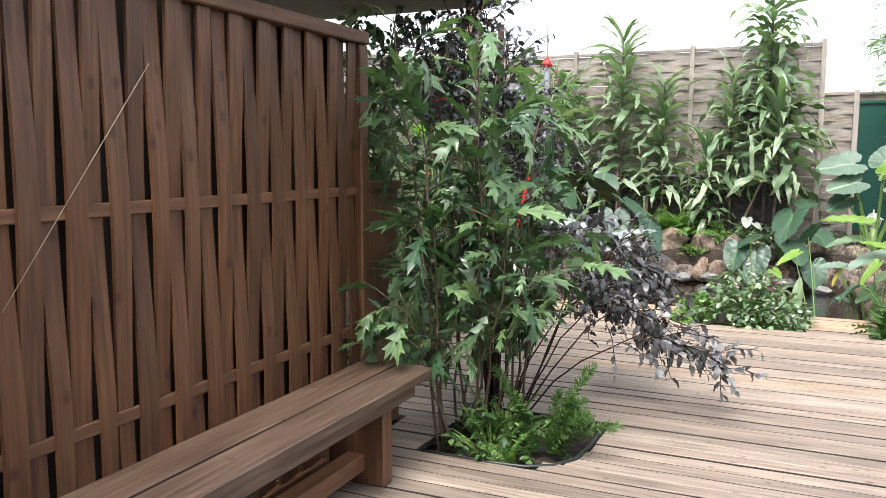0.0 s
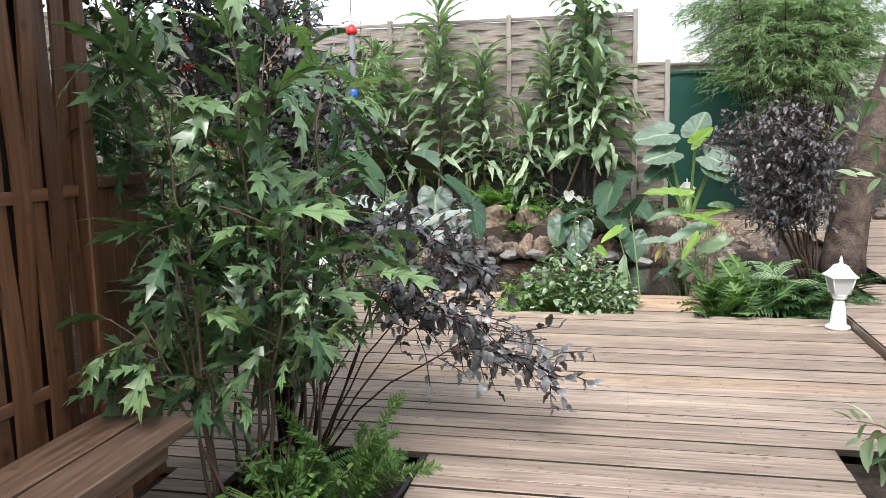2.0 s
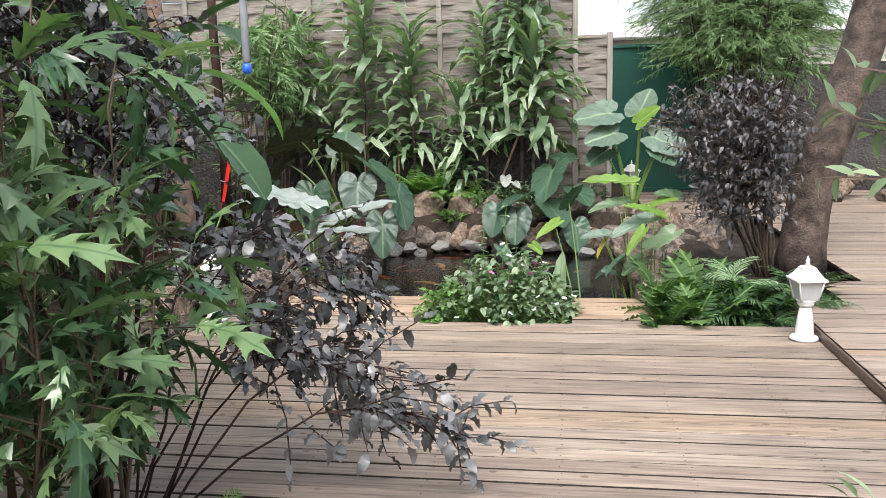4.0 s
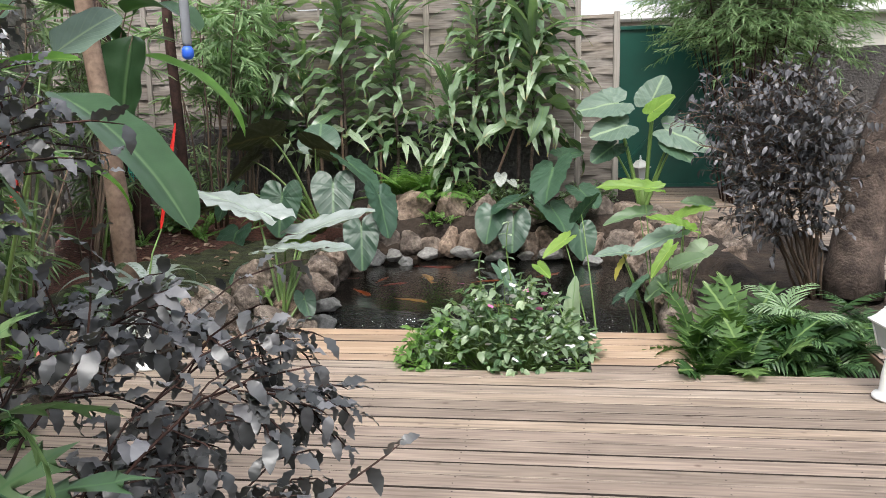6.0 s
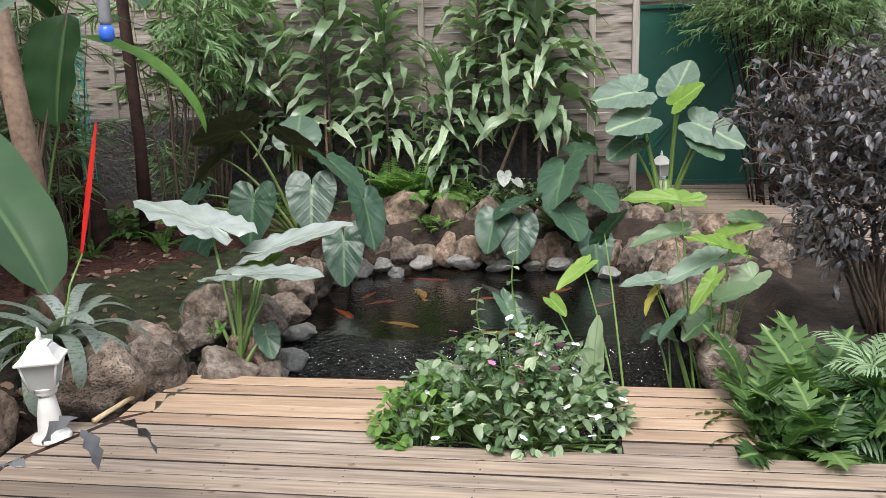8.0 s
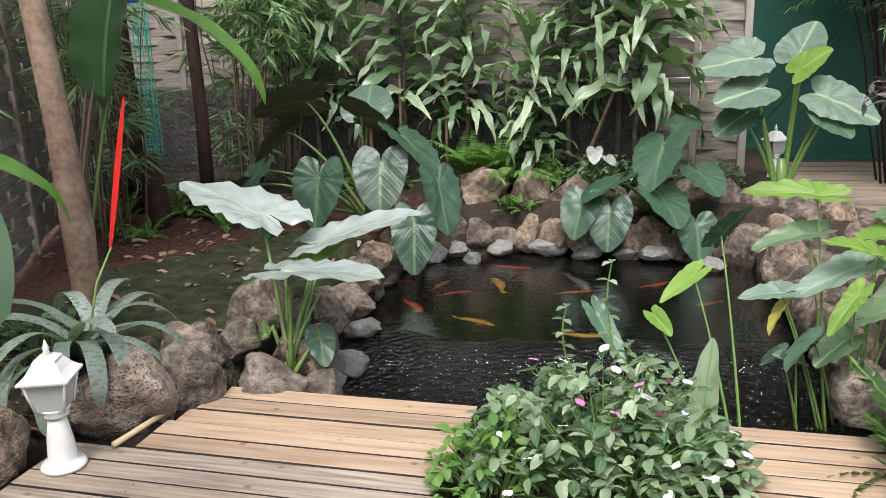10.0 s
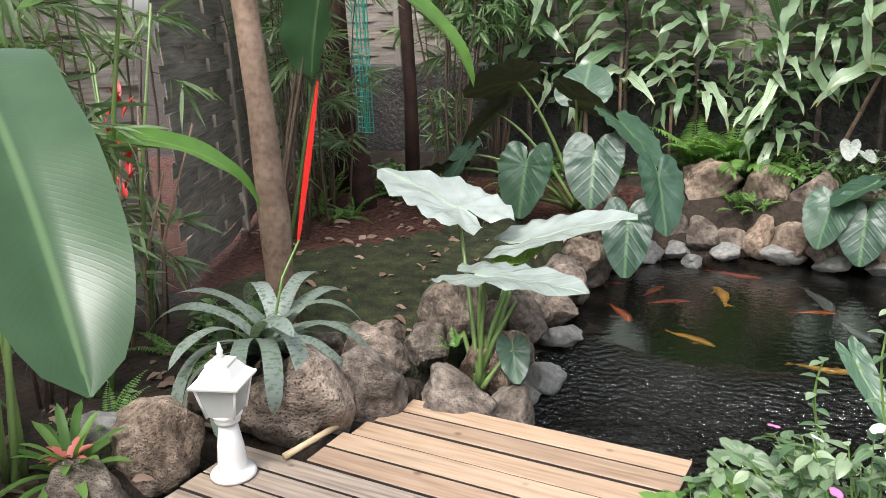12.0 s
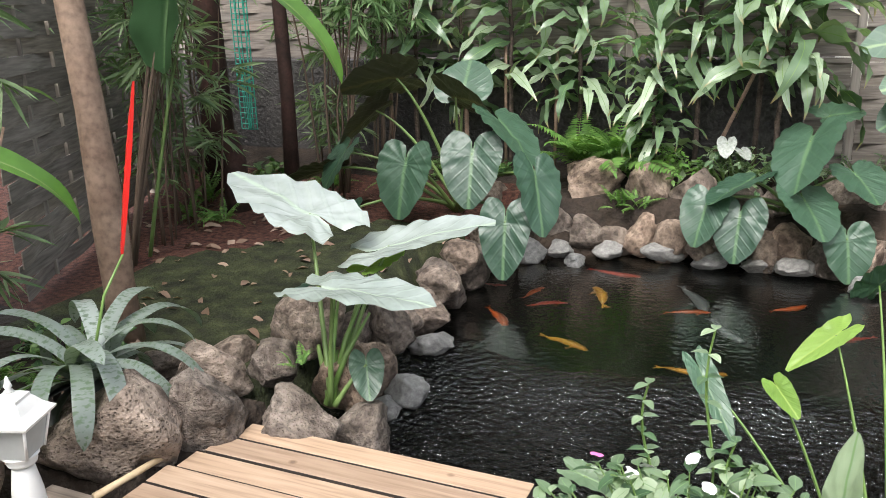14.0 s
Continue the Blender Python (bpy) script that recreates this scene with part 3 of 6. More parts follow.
def make_shelter():
    tagged(part("neighbour_eave", box_bm(-6.0, -1.8, 2.2, 4.85, 2.40, 2.48, 0.01), M_SOFFIT), "grey boarded eave of the house behind the wall", "eave", kind="structure")
    tagged(part("roof_shelter", box_bm(-2.3, 2.6, -4.2, -0.2, 2.75, 2.85, 0.01), M_DARK), "dark timber shelter roof over the terrace", "roof", kind="structure")
    tagged(part("wall_south", box_bm(-2.2, 5.2, -4.3, -4.15, -0.1, 2.75, 0.0), M_RENDER), "plain cream rendered wall", "wall", kind="structure")
    tagged(part("wall_house", box_bm(-6.2, -6.0, -3.0, 4.9, -0.1, 2.5, 0.0), M_RENDER), "plain rendered house wall", "wall", kind="structure")


make_shelter()


def woven_panel(parent, x0, x1, z0, z1, top=True):
    """Woven slat fence panel along local x."""
    length = x1 - x0
    bays = max(1, round(length / 0.46))
    variants = []
    for v in range(4):
        V, F, n = [], [], 24
        r = random.Random(v + 40)
        h = r.uniform(0.099, 0.104)
        for i in range(n + 1):
            x = -length / 2 + length * i / n
            off = 0.014 * math.cos(math.pi * (x + length / 2) / (length / bays)) * (1 if v % 2 else -1)
            tw = 0.006 * math.sin(x * 2.4 + v * 2)
            for dy, dz in ((-0.004, -h / 2), (0.004, -h / 2), (0.004 + tw, h / 2), (-0.004 + tw, h / 2)):
                V.append((x, off + dy, dz + 0.004 * math.sin(x * 3 + v)))
        for i in range(n):
            for k in range(4):
                a, b = i * 4 + k, i * 4 + (k + 1) % 4
                F.append((a, a + 4, b + 4, b))
        F += [(0, 1, 2, 3), tuple(n * 4 + k for k in (3, 2, 1, 0))]
        me = bpy.data.meshes.new("slat")
        me.from_pydata(V, [], F)
        me.materials.append(M_FENCE)
        variants.append(me)
    z, i = z0 + 0.05, 0
    while z < z1 - 0.06:
        ob = new("slat", variants[(i % 2) + 2 * R.randrange(2)])
        ob.parent = parent
        ob.matrix_basis = pose((x0 + x1) / 2, 0, z + R.uniform(-0.004, 0.004), R.uniform(-3, 3), R.uniform(-0.15, 0.15), 0)
        z += 0.094
        i += 1
    for k in range(bays + 1):
        xx = x0 + length * k / bays
        if 0 < k < bays:
            part("batten", box_bm(xx - 0.011, xx + 0.011, -0.012, 0.012, z0, z1 - 0.04), M_FENCEPOST, parent)
    part("cap_rail", box_bm(x0, x1, -0.025, 0.025, z1 - 0.045, z1, 0.004), M_FENCE, parent)


def make_back_fence():
    f = empty("fence_north", (0, 13.2, 0), "silvered woven timber fence on a dark roughcast plinth", "fence", kind="structure")
    xs = [0.08 - 1.84 * k for k in range(5)]
    for a, b in zip(xs[1:], xs[:-1]):
        woven_panel(f, a + 0.035, b - 0.035, 1.18, 3.12)
    for x in xs:
        part("post", box_bm(x - 0.035, x + 0.035, -0.045, 0.045, 0.0, 3.16, 0.006), M_FENCEPOST, f)
    woven_panel(f, 0.12, 0.50, 0.1, 2.40)
    part("post", box_bm(0.502, 0.575, -0.05, 0.05, 0.0, 2.43, 0.006), M_FENCEPOST, f)
    part("return_post", box_bm(0.505, 0.575, 0.052, 2.0, 0.0, 2.40, 0.006), M_FENCEPOST, f)
    p = part("plinth_north", box_bm(-7.3, -0.28, 13.07, 13.28, -0.2, 1.16, 0.01), M_PLINTH)
    tagged(p, "dark roughcast concrete plinth under the fence", "plinth", kind="structure")
    q = empty("fence_panel_low", (0, 13.185, 0), "silvered woven fence panel reaching the ground", "fence", kind="structure")
    woven_panel(q, -0.27, 0.04, 0.1, 1.175)
    g = empty("fence_west", (-4.45, 9.1, 0), "leaning silvered woven fence behind the bamboo plants", "fence", kind="structure")
    g.matrix_basis = pose(-4.17, 8.62, 0, 0, 0, 119.8)
    for k in range(3):
        woven_panel(g, 0.05 + 1.58 * k, 1.55 + 1.58 * k, 0.12, 2.6)
        if k:
            part("post", box_bm(-0.03 + 1.58 * k, 0.04 + 1.58 * k, -0.04, 0.04, -0.1, 2.65, 0.005), M_FENCEPOST, g)
    h = empty("fence_southwest", (-4.45, 9.1, 0), "silvered woven fence behind the heliconias", "fence", kind="structure")
    h.matrix_basis = pose(-4.2, 8.56, 0, 0, 0, 235)
    for k in range(3):
        woven_panel(h, 0.05 + 1.7 * k, 1.68 + 1.7 * k, 0.12, 2.6)
        part("post", box_bm(1.69 + 1.7 * k, 1.74 + 1.7 * k, -0.04, 0.04, -0.1, 2.65, 0.005), M_FENCEPOST, h)


make_back_fence()


def make_gate():
    g = empty("gate_1", (1.5, 15.25, 0.06), "dark green sheet metal gate with a diagonal brace, closed", "gate", kind="structure")
    part("gate_sheet", box_bm(-0.95, 1.0, 0.0, 0.03, 0.02, 2.33, 0.004), M_GATE, g)
    for a, b, c, d in ((-0.95, -0.90, 0.02, 2.33), (0.95, 1.0, 0.02, 2.33)):
        part("stile", box_bm(a, b, -0.035, -0.002, c, d, 0.004), M_GATE, g)
    for c in (0.02, 2.28):
        part("rail", box_bm(-0.898, 0.948, -0.035, -0.002, c, c + 0.05, 0.004), M_GATE, g)
    b = part("brace", box_bm(-1.2, 1.2, -0.03, -0.004, -0.025, 0.025, 0.004), M_GATE, g)
    b.matrix_basis = pose(0.05, 0, 1.2, 0, -50, 0)
    w = empty("wall_northeast", (0, 15.4, 0), "dark boundary wall beside the gate", "wall", kind="structure")
    part("wall_panel", box_bm(2.55, 9.0, 0.0, 0.15, -0.2, 2.0), M_PLINTH, w)
    w = part("wall_east", box_bm(6.6, 6.75, -4.2, 15.4, -0.2, 2.2), M_PLINTH)
    tagged(w, "dark roughcast boundary wall", "wall", kind="structure")
    n = empty("neighbour_house", (4.5, 25.0, 0), "pale cream house with a flat white roof edge beyond the gate", "house")
    part("wall", box_bm(-4.2, 6, -2, 2, 0, 3.0), M_RENDER, n)
    part("roof", box_bm(-4.5, 6.3, -2.5, 2.3, 3.004, 3.35, 0.04), M_WHITE, n)
    for k in range(3):
        win = part("window", box_bm(-3.0 + 2.6 * k, -1.8 + 2.6 * k, -2.03, -2.003, 1.2, 2.3), M_DARK, n)


make_gate()


# ---- kinds of things ----
def merged(datas):
    V, F, U = [], [], []
    for v, f, u in datas:
        o = len(V)
        V += list(v)
        U += list(u)
        F += [tuple(i + o for i in q) for q in f]
    return V, F, U


def moved(data, m):
    V, F, U = data
    return [m @ Vector(v) for v in V], F, U


def frond(L, n, plen, pw, bend=50, n0=0.12, taper=0.9, rise=20.0, seed=0, pn=3, angle=60, sweep=0.0, terminal=True):
    """A feathered leaf along +y: a drooping rib with paired narrow leaflets."""
    r = random.Random(seed)
    out, pts = [], []
    y = z = 0.0
    steps = n
    for i in range(steps + 1):
        s = i / steps
        a = radians(rise - bend * s)
        pts.append((0, y, z, a))
        y += L / steps * math.cos(a)
        z += L / steps * math.sin(a)
    for i in range(max(1, int(n * n0)), steps + 1):
        s = i / steps
        k = math.sin(math.pi * min(0.97, 0.12 + s * taper)) ** 0.7
        x0, yy, zz, a = pts[i]
        for side in (-1, 1):
            b = blade(plen * k * r.uniform(0.85, 1.1), pw * (0.5 + 0.5 * k), bend=28, fold=0.25, n=pn, cross=1, rise=0, seed=i)
            m = Matrix.Translation((0, yy, zz)) @ Matrix.Rotation(a, 4, "X") @ Matrix.Rotation(radians(-side * (angle - sweep * s + r.uniform(-6, 6))), 4, "Z") @ Matrix.Rotation(radians(r.uniform(-14, 14)), 4, "Y")
            out.append(moved(b, m))
    if terminal:
        x0, yy, zz, a = pts[-1]
        out.append(moved(blade(plen * 0.6, pw * 0.8, 25, 0.2, pn, cross=1), Matrix.Translation((0, yy, zz)) @ Matrix.Rotation(a, 4, "X")))
    rv, rf = tube_data([(p[0], p[1], p[2]) for p in pts], [0.0035 * (1.2 - i / steps) + 0.0006 for i in range(steps + 1)], 4)
    out.append((rv, rf, [(0.5, 0.5)] * len(rv)))
    return merged(out)


def lobed(L, W, seed=0, pairs=4, stalk=0.0, bend=0.35, sinus=0.3, droop=0.0):
    """A deeply cut leaf along +y: one webbed blade whose margin runs out into pointed lobes."""
    r = random.Random(seed)
    V, F, U = [], [], []

    def put(x, s):
        z = -bend * L * s * s + 0.22 * abs(x) - droop * x * x / W
        V.append((x, stalk * L + s * L, z + 0.02 * L * r.uniform(-1, 1)))
        U.append((0.5 + x / W, s))
        return len(V) - 1

    ribs = []
    for k in range(2 * pairs + 2):
        ribs.append(put(0.0, k / (2 * pairs + 1) * 0.86))
    for side in (-1, 1):
        edge = [put(side * 0.03 * W, 0.0)]
        for k in range(pairs):
            c = (k + 0.35) / pairs * 0.84
            env = W / 2 * math.sin(math.pi * (0.22 + 0.62 * c / 0.84)) * r.uniform(0.85, 1.1)
            edge.append(put(side * env * 0.62, c + 0.02))
            edge.append(put(side * env, c + 0.17))
            edge.append(put(side * env * 0.6, c + 0.125))
            edge.append(put(side * env * sinus, c + 0.11 if k < pairs - 1 else c + 0.15))
        tip = put(0.0, 1.0)
        edge.append(tip)
        n = len(edge) - 1
        for q in range(n):
            a = ribs[min(len(ribs) - 1, int(q / n * len(ribs)))]
            b = ribs[min(len(ribs) - 1, int((q + 1) / n * len(ribs)))]
            f = (a, edge[q], edge[q + 1]) if a == b else (a, edge[q], edge[q + 1], b)
            F.append(f if side < 0 else tuple(reversed(f)))
    if stalk:
        tv, tf = tube_data([(0, 0, 0), (0, stalk * L * 0.5, 0.03 * L), (0, stalk * L, 0)], [0.011, 0.009, 0.007], 4)
        o = len(V)
        V += [tuple(v) for v in tv]
        U += [(0.5, 0.5)] * len(tv)
        F += [tuple(q + o for q in f) for f in tf]
    return V, F, U


SMALL_OVAL = {k: blade(1.0, w, 30, 0.25, 4, cross=1) for k, w in (("broad", 0.55), ("mid", 0.4), ("slim", 0.13), ("thin", 0.085))}
SMALL_OVAL["curly"] = blade(1.0, 0.46, 50, 0.2, 8, lance, 0.32, 1, 10, 3, 0.1)


def curve_pts(a, b, lift, n=9, wob=0.03, rnd=None, side=0.0):
    a, b = Vector(a), Vector(b)
    c = (a + b) / 2 + Vector((side, 0, lift))
    out = []
    for i in range(n):
        t = i / (n - 1)
        p = a * (1 - t) ** 2 + c * 2 * t * (1 - t) + b * t * t
        if rnd and 0 < i < n - 1:
            p = p + Vector((rnd.uniform(-wob, wob), rnd.uniform(-wob, wob), rnd.uniform(-wob, wob)))
        out.append(p)
    return out


def arch_shrub(name, base, ends, leaf, leaf_len, mat, label, category="shrub", twigs=26, twig_len=0.3, per_twig=9, lift=0.35, start=0.3, r0=0.012, wood_mat=None, seed=1, droop=0.5, spread=0.03, angle=(35, 80), size=(0.65, 1.2), push=0.0):
    """A shrub of arching branches; twigs along them carry many single leaves."""
    r = random.Random(seed)
    sh = empty(name, base, label, category)
    B = Vector(base)
    mats = []
    twig_data = []
    for e in ends:
        b0 = Vector((r.uniform(-spread, spread), r.uniform(-spread, spread), 0))
        pts = curve_pts(b0, Vector(e) - B, lift * r.uniform(0.7, 1.3), 10, 0.02, r, push)
        tube("branch", pts, [r0 * (1.0 - 0.075 * i) for i in range(10)], wood_mat or M_TWIG, sh, sides=6)
        for k in range(twigs):
            s = start + (1 - start) * (k + r.random()) / twigs
            i = min(8, int(s * 9))
            f = s * 9 - i
            p = pts[i].lerp(pts[i + 1], f)
            d = (pts[i + 1] - pts[i]).normalized()
            v = Vector((r.gauss(0, 1), r.gauss(0, 1), r.gauss(0, 0.6)))
            dirn = (d * 0.8 + v.normalized() * 0.9).normalized()
            tl = twig_len * r.uniform(0.4, 1.1)
            q = p.copy()
            line = [q.copy()]
            for j in range(per_twig):
                dirn = (dirn + Vector((0, 0, -droop * 0.12)) + Vector((r.gauss(0, .07), r.gauss(0, .07), r.gauss(0, .05)))).normalized()
                q = q + dirn * tl / per_twig
                line.append(q.copy())
                az = r.uniform(0, 6.28)
                side = dirn.cross(Vector((math.cos(az), math.sin(az), 0.3))).normalized()
                an = radians(r.uniform(*angle))
                ld = dirn * math.cos(an) + side * math.sin(an) + Vector((0, 0, -0.25 * droop))
                mats.append(along(ld, q, r.uniform(-0.7, 0.7), leaf_len * r.uniform(*size)))
            twig_data.append(tube_data(line[::3] + [line[-1]], [0.003] * len(line[::3]) + [0.0012], 3))
    V, F = joined(twig_data)
    tagged(mesh_ob("twig", V, F, wood_mat or M_TWIG, sh), kind="stuff")
    scatter("foliage", leaf, mats, mat, sh, kind="stuff")
    return sh


def rock_mesh(seed, mat):
    r = random.Random(seed)
    bm = bmesh.new()
    bmesh.ops.create_icosphere(bm, subdivisions=4, radius=1.0)
    planes = [(Vector((r.gauss(0, 1), r.gauss(0, 1), r.gauss(0, 0.8))).normalized(), r.uniform(0.55, 0.85)) for _ in range(12)]
    off = Vector((seed * 3.7, seed * 1.3, 0))
    for v in bm.verts:
        p = v.co.copy()
        for nrm, d in planes:
            e = p.dot(nrm) - d
            if e > 0:
                p -= nrm * e * 0.97
        k = 1 + 0.14 * noise.noise(p * 1.6 + off) + 0.08 * noise.noise(p * 4 + off) + 0.05 * noise.noise(p * 9 + off) + 0.03 * noise.noise(p * 21 + off)
        v.co = p * k
    me = bpy.data.meshes.new("rock")
    bm.to_mesh(me)
    bm.free()
    me.materials.append(mat)
    me.polygons.foreach_set("use_smooth", [True] * len(me.polygons))
    return me


ROCKS = [rock_mesh(i, M_ROCK) for i in range(12)]
STONES = [rock_mesh(i + 20, M_STONE) for i in range(4)]


def rock(x, y, z, sx, sy, sz, kind="rock", label="", group="rocks round the pond"):
    pool = ROCKS if kind == "rock" else STONES
    ob = new("rock" if kind == "rock" else "stone", pool[R.randrange(len(pool))])
    ob.matrix_basis = pose(x, y, z, R.uniform(-10, 10), R.uniform(-10, 10), R.uniform(0, 360)) @ Matrix.Diagonal((sx, sy, sz, 1))
    tagged(ob, label or ("rough brown volcanic rock edging the pond" if kind == "rock" else "smooth flat grey stone at the water's edge"), "rock" if kind == "rock" else "stone", group)
    return ob


def lantern():
    """A white garden lantern on a flared foot."""
    g = empty("garden_lantern", (0, 0, 0), "white enamelled garden lantern on a short flared post", "lantern", "garden lanterns")
    lathe("foot", [(0.085, 0), (0.088, 0.008), (0.082, 0.02), (0.06, 0.028), (0.056, 0.04), (0.05, 0.12), (0.036, 0.205), (0.03, 0.212)], M_WHITE, g, 20)
    lathe("cup", [(0.03, 0.212), (0.046, 0.222), (0.05, 0.232), (0.046, 0.24), (0.058, 0.252), (0.058, 0.258)], M_WHITE, g, 20)
    q = math.sqrt(0.5)
    for k in range(4):
        a, b = math.pi / 2 * k + math.pi / 4, math.pi / 2 * (k + 1) + math.pi / 4
        p0, p1 = (0.075 * math.cos(a), 0.075 * math.sin(a), 0.258), (0.11 * math.cos(a), 0.11 * math.sin(a), 0.385)
        tube("corner_bar", [p0, p1], [0.006, 0.006], M_WHITE, g, sides=4)
        p2, p3 = (0.11 * math.cos(b), 0.11 * math.sin(b), 0.385), (0.075 * math.cos(b), 0.075 * math.sin(b), 0.258)
        i = Vector((math.cos((a + b) / 2), math.sin((a + b) / 2), 0)) * 0.003
        V = [Vector(p) - i for p in (p0, p3, p2, p1)] + [Vector(p) - 2 * i for p in (p0, p3, p2, p1)]
        mesh_ob("pane", V, [(0, 1, 2, 3), (7, 6, 5, 4), (0, 4, 5, 1), (1, 5, 6, 2), (2, 6, 7, 3), (3, 7, 4, 0)], M_FROSTED, g, "frosted pane")
    roof = lathe("roof", [(0.10, 0.383), (0.132, 0.383), (0.134, 0.392), (0.118, 0.40), (0.094, 0.418), (0.072, 0.443), (0.062, 0.452), (0.06, 0.462), (0.034, 0.474), (0.012, 0.478)], M_WHITE, g, 4, square=True)
    lathe("finial", [(0.012, 0.476), (0.016, 0.484), (0.009, 0.491), (0.014, 0.50), (0.011, 0.508), (0.003, 0.535)], M_WHITE, roof, 10)
    return g


def petiole(parent, base, p, mat, r=0.012, out=0.25):
    a, b = Vector(base), Vector(p)
    c = a.lerp(b, 0.55) + Vector((0, 0, (b - a).length * out))
    pts = [a * (1 - t) ** 2 + c * 2 * t * (1 - t) + b * t * t for t in [i / 9 for i in range(10)]]
    V, F = tube_data(pts, [r * (1.25 - 0.08 * i) for i in range(10)], 7)
    return mesh_ob("stalk", V, F, mat, parent, smooth=True)


def elephant_ear(name, base, leaves, label, stalk_mat, group="", seed=0):
    """leaves: attach point, length, width, heading of the tip, pitch, roll, material."""
    g = empty(name, base, label, "plant", group)
    B = Vector(base)
    for i, (p, L, W, yaw, pitch, roll, mat) in enumerate(leaves):
        loc = Vector(p) - B
        st = petiole(g, (R.uniform(-0.05, 0.05), R.uniform(-0.05, 0.05), 0), loc, stalk_mat, 0.010 + 0.009 * min(1, L), 0.22)
        leaf_object("leaf", heart(L, W * 1.12, 0.14, 0.18, 0.03, seed * 17 + i), mat, st, aim(loc, yaw, pitch, roll))
    return g


def dracaena(base, height, low, heads, n, leaf_len, label, seed, stem_r=0.022, lean=(0, 0)):
    r = random.Random(seed)
    g = empty("dracaena", base, label, "plant", "dracaenas along the fence")
    top = Vector((lean[0], lean[1], height))
    pts = [Vector((0, 0, 0)).lerp(top, i / 7) + Vector((r.uniform(-.02, .02), r.uniform(-.02, .02), 0)) for i in range(8)]
    tube("stem", pts, [stem_r * (1.1 - 0.06 * i) for i in range(8)], M_BARK, g)
    for k in range(n):
        s = (k / n)
        z = low + (height - low) * s
        f = z / height * 7
        i = min(6, int(f))
        p = pts[i].lerp(pts[i + 1], f - i)
        yaw = k * 137.5 + r.uniform(-20, 20)
        pitch = 20 + 46 * s + r.uniform(-30, 18)
        pool = DRAC_STIFF if s > 0.72 + r.uniform(-0.1, 0.1) else DRAC_HANG
        me = pool[r.randrange(len(pool))]
        ob = new("leaf", me)
        ob.parent = g
        ob.matrix_basis = aim(p, yaw, pitch, r.uniform(-40, 40), leaf_len * r.uniform(0.8, 1.35) * (1.0 if s < 0.9 else 0.85))
    return g


def leaf_mesh(data, mat):
    V, F, U = data
    me = bpy.data.meshes.new("leaf")
    me.from_pydata([tuple(v) for v in V], [], [tuple(f) for f in F])
    lay_ = me.uv_layers.new(name="UVMap")
    for lp in me.loops:
        lay_.data[lp.index].uv = U[lp.vertex_index]
    me.materials.append(mat)
    me.polygons.foreach_set("use_smooth", [True] * len(me.polygons))
    return me


DRAC_STIFF = [leaf_mesh(blade(1.0, w, b, 0.3, 10, lance, 0.25, 1, 0, i), L_DRAC) for i, (w, b) in enumerate(((0.11, 60), (0.12, 45), (0.10, 80)))]
DRAC_HANG = [leaf_mesh(blade(1.0, w, b, 0.22, 12, lance, 0.6, 1, 0, i + 5, 0.15), L_DRAC) for i, (w, b) in enumerate(((0.14, 95), (0.155, 115), (0.125, 85), (0.15, 130), (0.135, 105)))]


def bench():
    g = empty("bench", (-1.76, 0, 0), "long worn wooden bench with a two-plank seat", "bench")
    for x0, x1 in ((-0.24, -0.058), (-0.040, 0.14)):
        part("seat_plank", box_bm(x0, x1, -2.0, 3.45, 0.415, 0.462, 0.006), M_BENCH, g)
    part("front_apron", box_bm(0.092, 0.122, -1.95, 3.3, 0.36, 0.413, 0.004), M_BENCH, g)
    for y in (3.1, 0.6, -1.8):
        part("leg", box_bm(-0.2, 0.09, y - 0.05, y + 0.03, 0.0, 0.413, 0.006), M_BENCHLEG, g)
    part("stretcher", box_bm(-0.09, 0.0, -1.75, 3.04, 0.07, 0.15, 0.006), M_RAILWOOD, g)


def koi(x, y, yaw, L, mat, z=WATER - 0.085):
    g = empty("koi_fish", (x, y, z), "koi carp just under the water surface", "fish", "koi in the pond")
    g.matrix_basis = pose(x, y, z, 0, 0, yaw)
    pts, rad = [], []
    bow = R.choice((-1, 1)) * R.uniform(.03, .09)
    for i in range(11):
        s = i / 10
        pts.append((bow * L * math.sin(s * 4.2), -L * s, 0))
        rad.append(L * (0.02 + 0.125 * math.sin(math.pi * min(1, s * 0.95 + 0.04)) ** 0.75 * (1 - 0.45 * s)))
    V, F = tube_data(pts, rad, 10)
    mesh_ob("body", V, F, mat, g, smooth=True)
    e = pts[-1]
    tv = [(e[0] - 0.012 * L, e[1] + 0.03 * L, -0.003), (e[0] + 0.012 * L, e[1] + 0.03 * L, 0.003), (e[0] + 0.10 * L, e[1] - 0.2 * L, 0.004), (e[0], e[1] - 0.12 * L, 0), (e[0] - 0.08 * L, e[1] - 0.2 * L, -0.004)]
    mesh_ob("tail_fin", tv, [(0, 1, 2, 3), (0, 3, 4)], mat, g)
    for sd in (-1, 1):
        mesh_ob("side_fin", [(sd * 0.07 * L, -0.26 * L, -0.01), (sd * 0.19 * L, -0.40 * L, -0.02), (sd * 0.08 * L, -0.36 * L, -0.01)], [(0, 1, 2)], mat, g)


